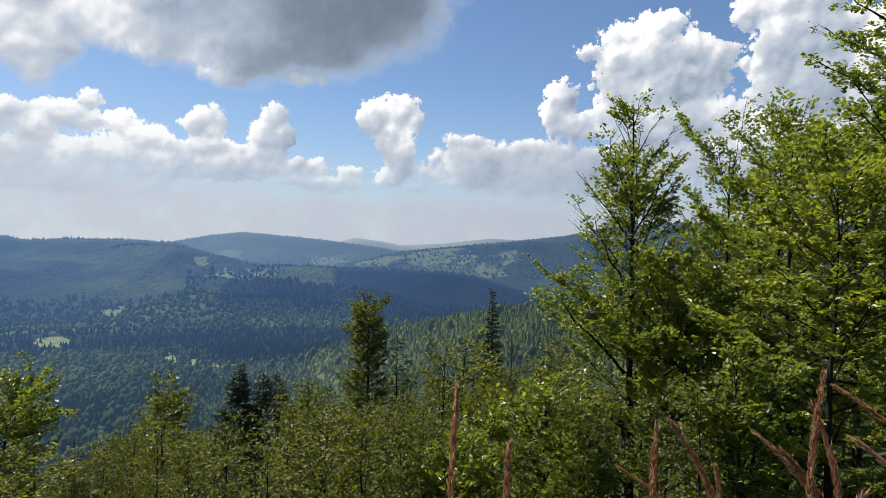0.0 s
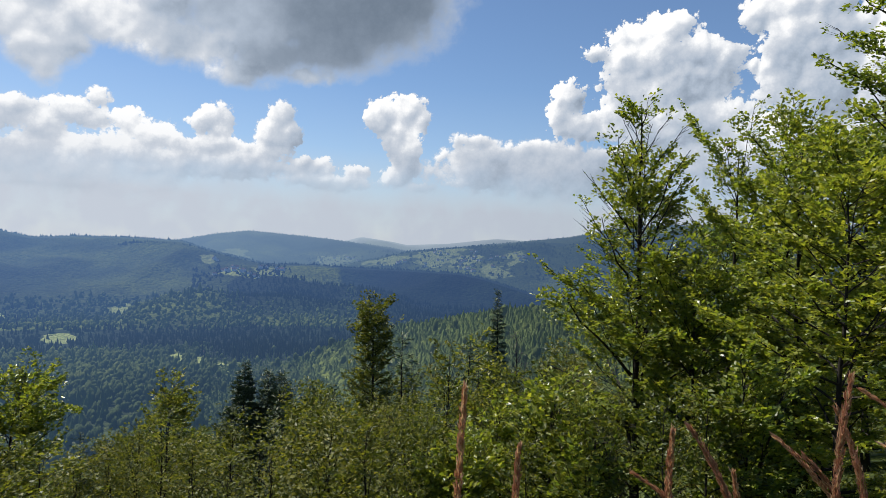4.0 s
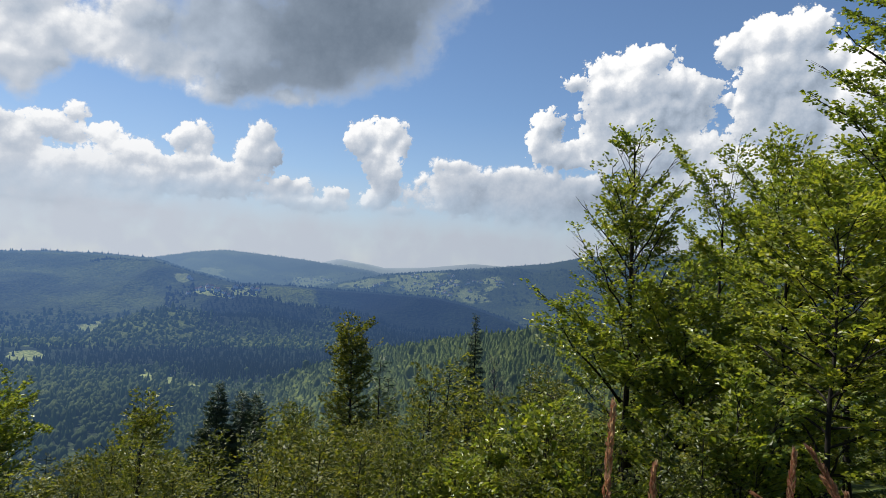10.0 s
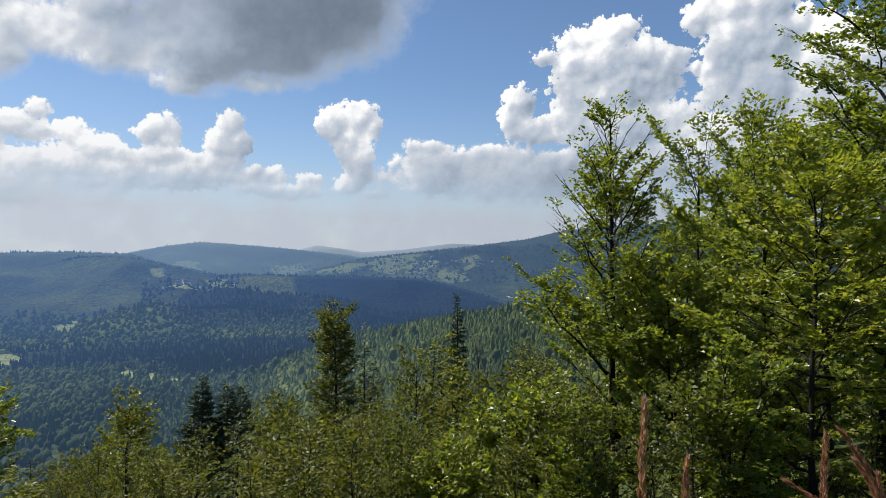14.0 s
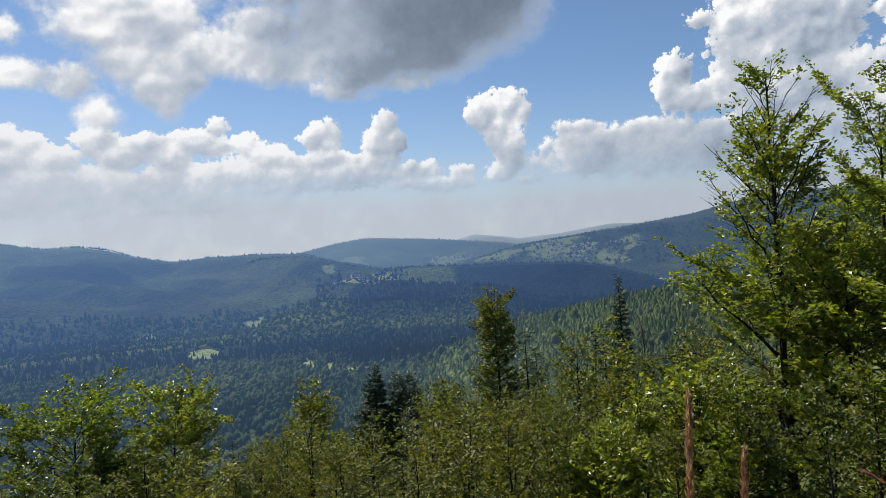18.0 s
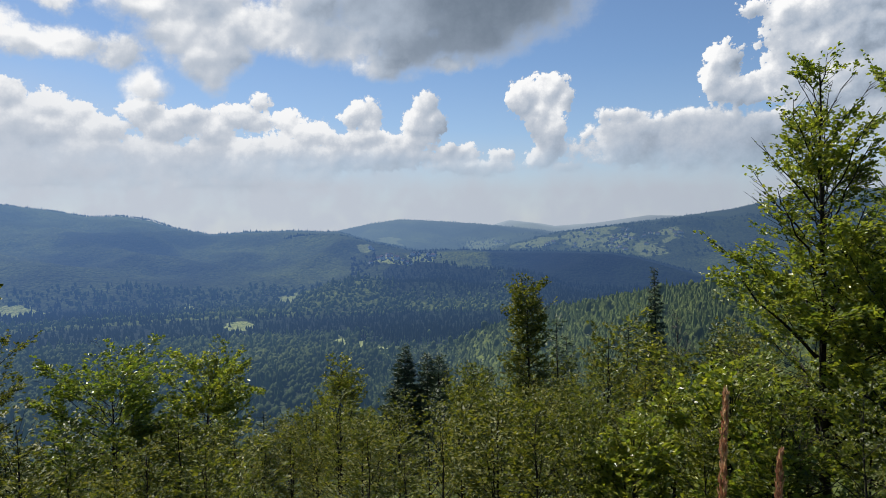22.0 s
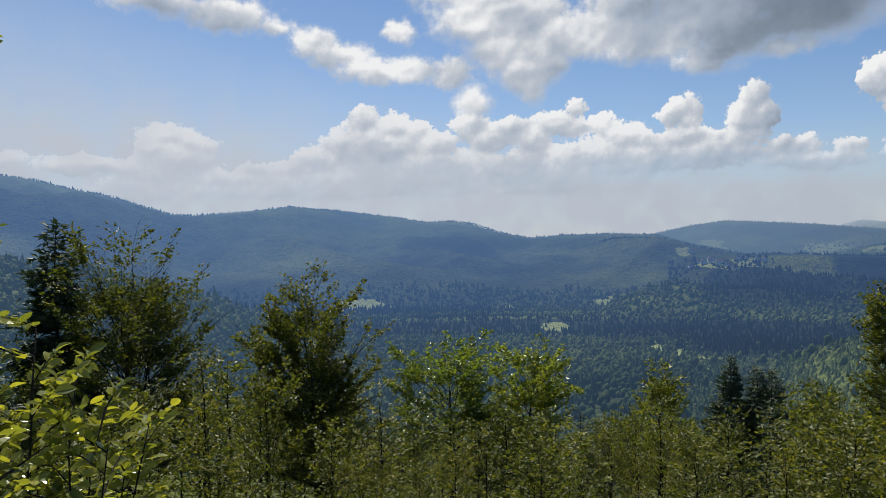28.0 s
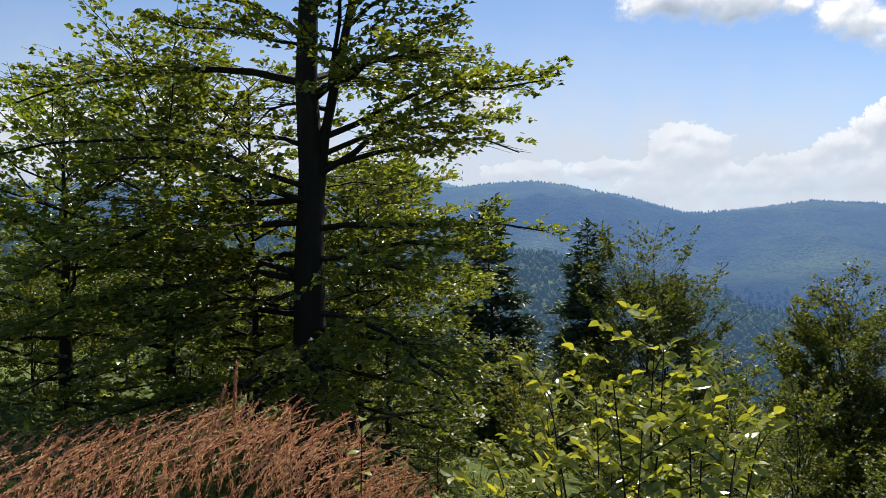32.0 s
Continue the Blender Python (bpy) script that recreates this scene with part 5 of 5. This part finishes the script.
def tussock():
    """The thick stand of reddish reed grass on the bank, combed one way by the wind."""
    rng = np.random.RandomState(44)
    eye = np.array([-0.48, -0.5, 0.02])
    stems, heads, blades = [], [], []
    n = 0
    while n < 640:
        az = rng.uniform(-116, -80)
        d = rng.uniform(1.7, 3.9)
        low = float(np.interp(az, (-116, -101, -97, -91, -86, -82, -79), (-11.8, -11.8, -10.8, -11.8, -14, -17.5, -20)))
        el = low - abs(rng.normal(0, 3.2)) - (1.0 if d < 2.4 else 0)
        top = eye + np.array(heading(az, el)) * d
        a2, r2 = math.degrees(math.atan2(top[0], top[1])), math.hypot(top[0], top[1])
        g = float(land(a2, r2))
        h = top[2] - g
        if not 0.35 < h < 1.6:
            continue
        n += 1
        bend = np.array([0.5, 0.95]) * rng.uniform(0.1, 1.6) + rng.normal(0, 0.32, 2)
        L = rng.uniform(0.14, 0.27)
        neck = top - np.array([bend[0] * L, bend[1] * L, L * 0.88])
        foot = np.array([neck[0] - bend[0] * 0.3, neck[1] - bend[1] * 0.3, g - 0.04])
        u = np.linspace(0, 1, 5)[:, None]
        line = foot + (neck - foot) * u
        line[:, :2] -= (neck - foot)[:2] * 0.25 * np.sin(np.pi * u)
        stems.append(tube(line, np.linspace(0.0022, 0.001, 5), 3))
        v, t = plume(rng, L, 0.0055, 60, bend)
        heads.append((v + neck, t))
        for _ in range(4):
            ang = rng.uniform(0, 6.28)
            dd = np.array([math.cos(ang) + 0.5, math.sin(ang) + 0.5, 0])
            s = np.linspace(0, 1, 5)[:, None]
            Lb = rng.uniform(0.3, 0.6)
            mid = foot + (neck - foot) * rng.uniform(0.1, 0.6) + dd * Lb * s + np.array([0, 0, 1]) * (0.5 * Lb * s - 0.6 * Lb * s * s)
            sd = unit(np.cross(dd, [0, 0, 1])) * (0.0035 * (1 - s ** 2) + 0.0003)
            blades.append((np.concatenate([mid - sd, mid + sd]), [(i, i + 1, i + 6) for i in range(4)] + [(i, i + 6, i + 5) for i in range(4)]))
    root = new("grass_tussock")
    part("stems", joined(stems), BLADE, root)
    part("panicles", joined(heads), STRAW, root, "reddish-brown feathery panicles")
    part("blades", joined(blades), BLADE, root)
    tagged(root, "thick stand of ripe reddish reed grass on the bank", "grass", kind="stuff")


tussock()


def undergrowth():
    """Low herbs and grass that cover the bank around the viewer and under the near trees."""
    rng = np.random.RandomState(61)
    n = 15000
    az, r = rng.uniform(-124, 44, n), np.sqrt(rng.uniform(1.6 ** 2, 15.0 ** 2, n))
    x, y = r * np.sin(np.radians(az)), r * np.cos(np.radians(az))
    p = np.stack([x, y], -1)
    tall = np.clip(0.30 + 0.35 * fractal(p / 1.7, 71, 3), 0.06, 0.8) * rng.uniform(0.4, 1.15, n)
    spots = np.stack([x, y, land(az, r)], -1)
    grass = rng.uniform(0, 1, n) < 0.45
    up = np.stack([rng.normal(0, 0.45, n), rng.normal(0, 0.45, n), np.ones(n)], -1)
    blades = leaves(spots[grass], up[grass], rng.normal(0, 1, (int(grass.sum()), 3)), tall[grass] * 1.5, 0.012 + 0.012 * rng.uniform(0, 1, int(grass.sum())))
    herb = ~grass
    m = int(herb.sum())
    high = spots[herb] + np.stack([np.zeros(m), np.zeros(m), tall[herb]], -1) * rng.uniform(0.1, 1.0, (m, 1))
    pads = leaves(high, rng.normal(0, 1, (m, 3)) * np.array([1, 1, 0.35]), np.array([0, 0, 1.0]) + rng.normal(0, 0.4, (m, 3)), rng.uniform(0.07, 0.17, m), rng.uniform(0.05, 0.11, m))
    k = 9000
    near_az, near_r = rng.uniform(-180, 180, k), np.sqrt(rng.uniform(0.3, 7.0 ** 2, k))
    turf_at = np.stack([near_r * np.sin(np.radians(near_az)), near_r * np.cos(np.radians(near_az)), land(near_az, near_r)], -1)
    turf = leaves(turf_at, np.stack([rng.normal(0, 0.5, k), rng.normal(0, 0.5, k), np.ones(k)], -1), rng.normal(0, 1, (k, 3)), rng.uniform(0.08, 0.3, k), rng.uniform(0.006, 0.014, k))
    q = 16000
    far_az, far_r = rng.uniform(-120, 40, q), np.sqrt(rng.uniform(14.0 ** 2, 62.0 ** 2, q))
    lie = np.stack([far_r * np.sin(np.radians(far_az)), far_r * np.cos(np.radians(far_az))], -1)
    lift = np.clip(0.5 + 0.9 * fractal(lie / 3.1, 77, 3), 0.05, 1.5) * rng.uniform(0.1, 1.0, q)
    scrub = leaves(np.concatenate([lie, (land(far_az, far_r) + lift)[:, None]], 1), rng.normal(0, 1, (q, 3)) * np.array([1, 1, 0.5]), np.array([0, 0, 0.8]) + rng.normal(0, 0.5, (q, 3)), rng.uniform(0.14, 0.3, q), rng.uniform(0.09, 0.18, q))
    root = new("undergrowth")
    part("grass", joined([blades, turf]), BLADE, root)
    part("herbs", pads, YOUNG, root)
    part("scrub", scrub, SLOPE, root)
    tagged(root, "tangled green herbs and grass on the bank", "undergrowth", kind="stuff")


undergrowth()


# ---------------------------------------------------------------- the sapling close by
def broad_leaf(curl, tilt):
    """An oval leaf with a folded blade and a short stalk."""
    w = (0.0, 0.36, 0.5, 0.42, 0.2, 0.0)
    s = (0.0, 0.18, 0.42, 0.68, 0.88, 1.0)
    v, t = [], []
    for a, b in zip(s, w):
        z = -curl * a * a
        v += [(0, a, z), (b * 0.62, a, z + tilt * b), (-b * 0.62, a, z + tilt * b)]
    for i in range(5):
        p, q = 3 * i, 3 * i + 3
        t += [(p, p + 1, q + 1), (p, q + 1, q), (p, q, q + 2), (p, q + 2, p + 2)]
    return mesh_of("leaf", v, t, True)


def near_bush():
    rng = np.random.RandomState(90)
    root = new("beech_sapling")
    foot = at(-78.5, 2.7, -0.05)
    root.location = foot
    shapes = [broad_leaf(c, f) for c, f in ((0.12, 0.25), (0.3, 0.4), (-0.08, 0.15))]
    for me in shapes:
        me.materials.append(BUSH)
    spots = []
    for k in range(28):
        ang, out, h = k * 2.4 + rng.uniform(-0.3, 0.3), 0.08 + 0.60 * ((k + 0.5) / 28) ** 0.7, rng.uniform(1.92, 2.14)
        h -= 1.4 * max(0.0, out - 0.12)
        u = np.linspace(0, 1, 9)[:, None]
        line = np.concatenate([np.cos(ang) * out * u ** 0.9, np.sin(ang) * out * u ** 0.9, h * u], 1) + np.cumsum(rng.normal(0, 0.012, (9, 3)), 0)
        stem = part("stem", tube(line, np.linspace(0.010, 0.002, 9), 6), BARK, root, smooth=True)
        for j in range(18):
            f = 0.28 + 0.72 * j / 17.2
            a = np.array([np.interp(f, u[:, 0], line[:, c]) for c in range(3)])
            g = rng.uniform(0, 6.28)
            L = rng.uniform(0.16, 0.36) * (1.35 - 0.75 * f)
            d = unit(np.array([math.cos(g), math.sin(g), rng.uniform(0.25, 0.9)]))
            part("twig", tube(np.array([a, a + d * L * 0.5 + np.array([0, 0, 0.01]), a + d * L]), (0.0032, 0.0022, 0.001), 4), BARK, stem)
            for q in range(14):
                spots.append((a + d * L * (0.12 + 0.07 * q), d, 1 if q % 2 else -1))
    rng.shuffle(spots)
    rest = []
    for k, (p, d, side) in enumerate(spots):
        across = unit(np.cross(d, [0, 0, 1.0]))
        fwd = Vector(unit(d * 0.7 + across * side * 0.9 + rng.normal(0, 0.3, 3)))
        q = fwd.to_track_quat("Y", "Z").to_matrix().to_4x4()
        m = Matrix.Translation(p) @ q @ pose(0, 0, 0, rng.uniform(-30, 30), rng.uniform(-50, 50), 0) @ Matrix.Scale(rng.uniform(0.034, 0.060), 4)
        me = shapes[int(rng.choice(3))]
        if k < 300:
            ob = new("leaf", me)
            ob.parent = root
            ob.matrix_basis = m
        else:
            v = np.array([m @ w.co for w in me.vertices])
            rest.append((v, np.array([f.vertices[:] for f in me.polygons])))
    tagged(part("foliage", joined(rest), BUSH, root), kind="stuff")
    tagged(root, "leafy beech sapling with glossy yellow-green leaves", "bush")


near_bush()


def seedling():
    """A thin shoot with a few yellow-green leaves among the ripe grass."""
    rng = np.random.RandomState(95)
    eye = Vector((-0.48, -0.5, 0.02))
    top = eye + heading(-88.2, -13.6) * 2.0
    foot = at(math.degrees(math.atan2(top.x, top.y)), math.hypot(top.x, top.y), -0.04)
    root = new("beech_seedling")
    root.location = foot
    rise = top - foot
    u = np.linspace(0, 1, 8)[:, None]
    line = u * np.array(rise) + np.cumsum(rng.normal(0, 0.008, (8, 3)), 0)
    part("stem", tube(line, np.linspace(0.005, 0.0015, 8), 5), BARK, root)
    shape = broad_leaf(0.15, 0.2)
    shape.materials.append(BUSH)
    for k in range(14):
        f = 1.0 - 0.035 * k
        p = Vector([np.interp(f, u[:, 0], line[:, c]) for c in range(3)])
        ang = k * 2.4
        d = Vector((math.cos(ang), math.sin(ang), 0.3)).normalized()
        ob = new("leaf", shape)
        ob.parent = root
        ob.matrix_basis = Matrix.Translation(p) @ d.to_track_quat("Y", "Z").to_matrix().to_4x4() @ pose(0, 0, 0, rng.uniform(-20, 20), rng.uniform(-40, 40), 0) @ Matrix.Scale(rng.uniform(0.035, 0.055), 4)
    tagged(root, "thin beech shoot with few yellow-green leaves", "seedling")


seedling()


# ---------------------------------------------------------------- houses on the far hills
def house(spot, turn, w, d, h):
    root = new("house")
    root.matrix_world = Matrix.Translation(spot) @ pose(0, 0, 0, 0, 0, turn)
    x, y = w / 2, d / 2
    v = [(-x, -y, -1), (x, -y, -1), (x, y, -1), (-x, y, -1), (-x, -y, h), (x, -y, h), (x, y, h), (-x, y, h), (-x, 0, h + d * 0.42), (x, 0, h + d * 0.42)]
    t = [(0, 1, 5), (0, 5, 4), (1, 2, 6), (1, 6, 5), (2, 3, 7), (2, 7, 6), (3, 0, 4), (3, 4, 7), (4, 8, 7), (5, 6, 9)]
    part("wall", (v, t), PLASTER, root)
    e = 0.5
    r = [(-x - e, -y - e, h - 0.3), (x + e, -y - e, h - 0.3), (x + e, 0, h + d * 0.42 + 0.2), (-x - e, 0, h + d * 0.42 + 0.2), (-x - e, y + e, h - 0.3), (x + e, y + e, h - 0.3)]
    part("roof", (r, [(0, 1, 2), (0, 2, 3), (3, 2, 5), (3, 5, 4)]), TILE, root)
    return tagged(root, "small white house with a pitched tiled roof", "house", "scattered houses on the far hills")


def village():
    rng = np.random.RandomState(5)
    spots = []
    for a, d, w, h, n in ((-17.2, 1585, 1.8, 40, 16), (-14.4, 1655, 1.0, 20, 7), (-19.3, 1870, 0.6, 15, 3), (-1.0, 2520, 3.4, 80, 26), (2.6, 2400, 1.8, 90, 18), (-8.6, 3180, 1.0, 40, 6), (6.0, 2450, 1.5, 70, 8), (-19.8, 845, 0.2, 6, 1)):
        for _ in range(n):
            spots.append((a + rng.uniform(-w, w), d + rng.uniform(-h, h)))
    one = house(at(*spots[0]), 20, 13, 9, 5.5)
    for a, d in spots[1:]:
        copy_thing(one, Matrix.Translation(at(a, d)) @ pose(0, 0, 0, 0, 0, rng.uniform(0, 180)) @ Matrix.Scale(rng.uniform(0.6, 0.95), 4))


village()
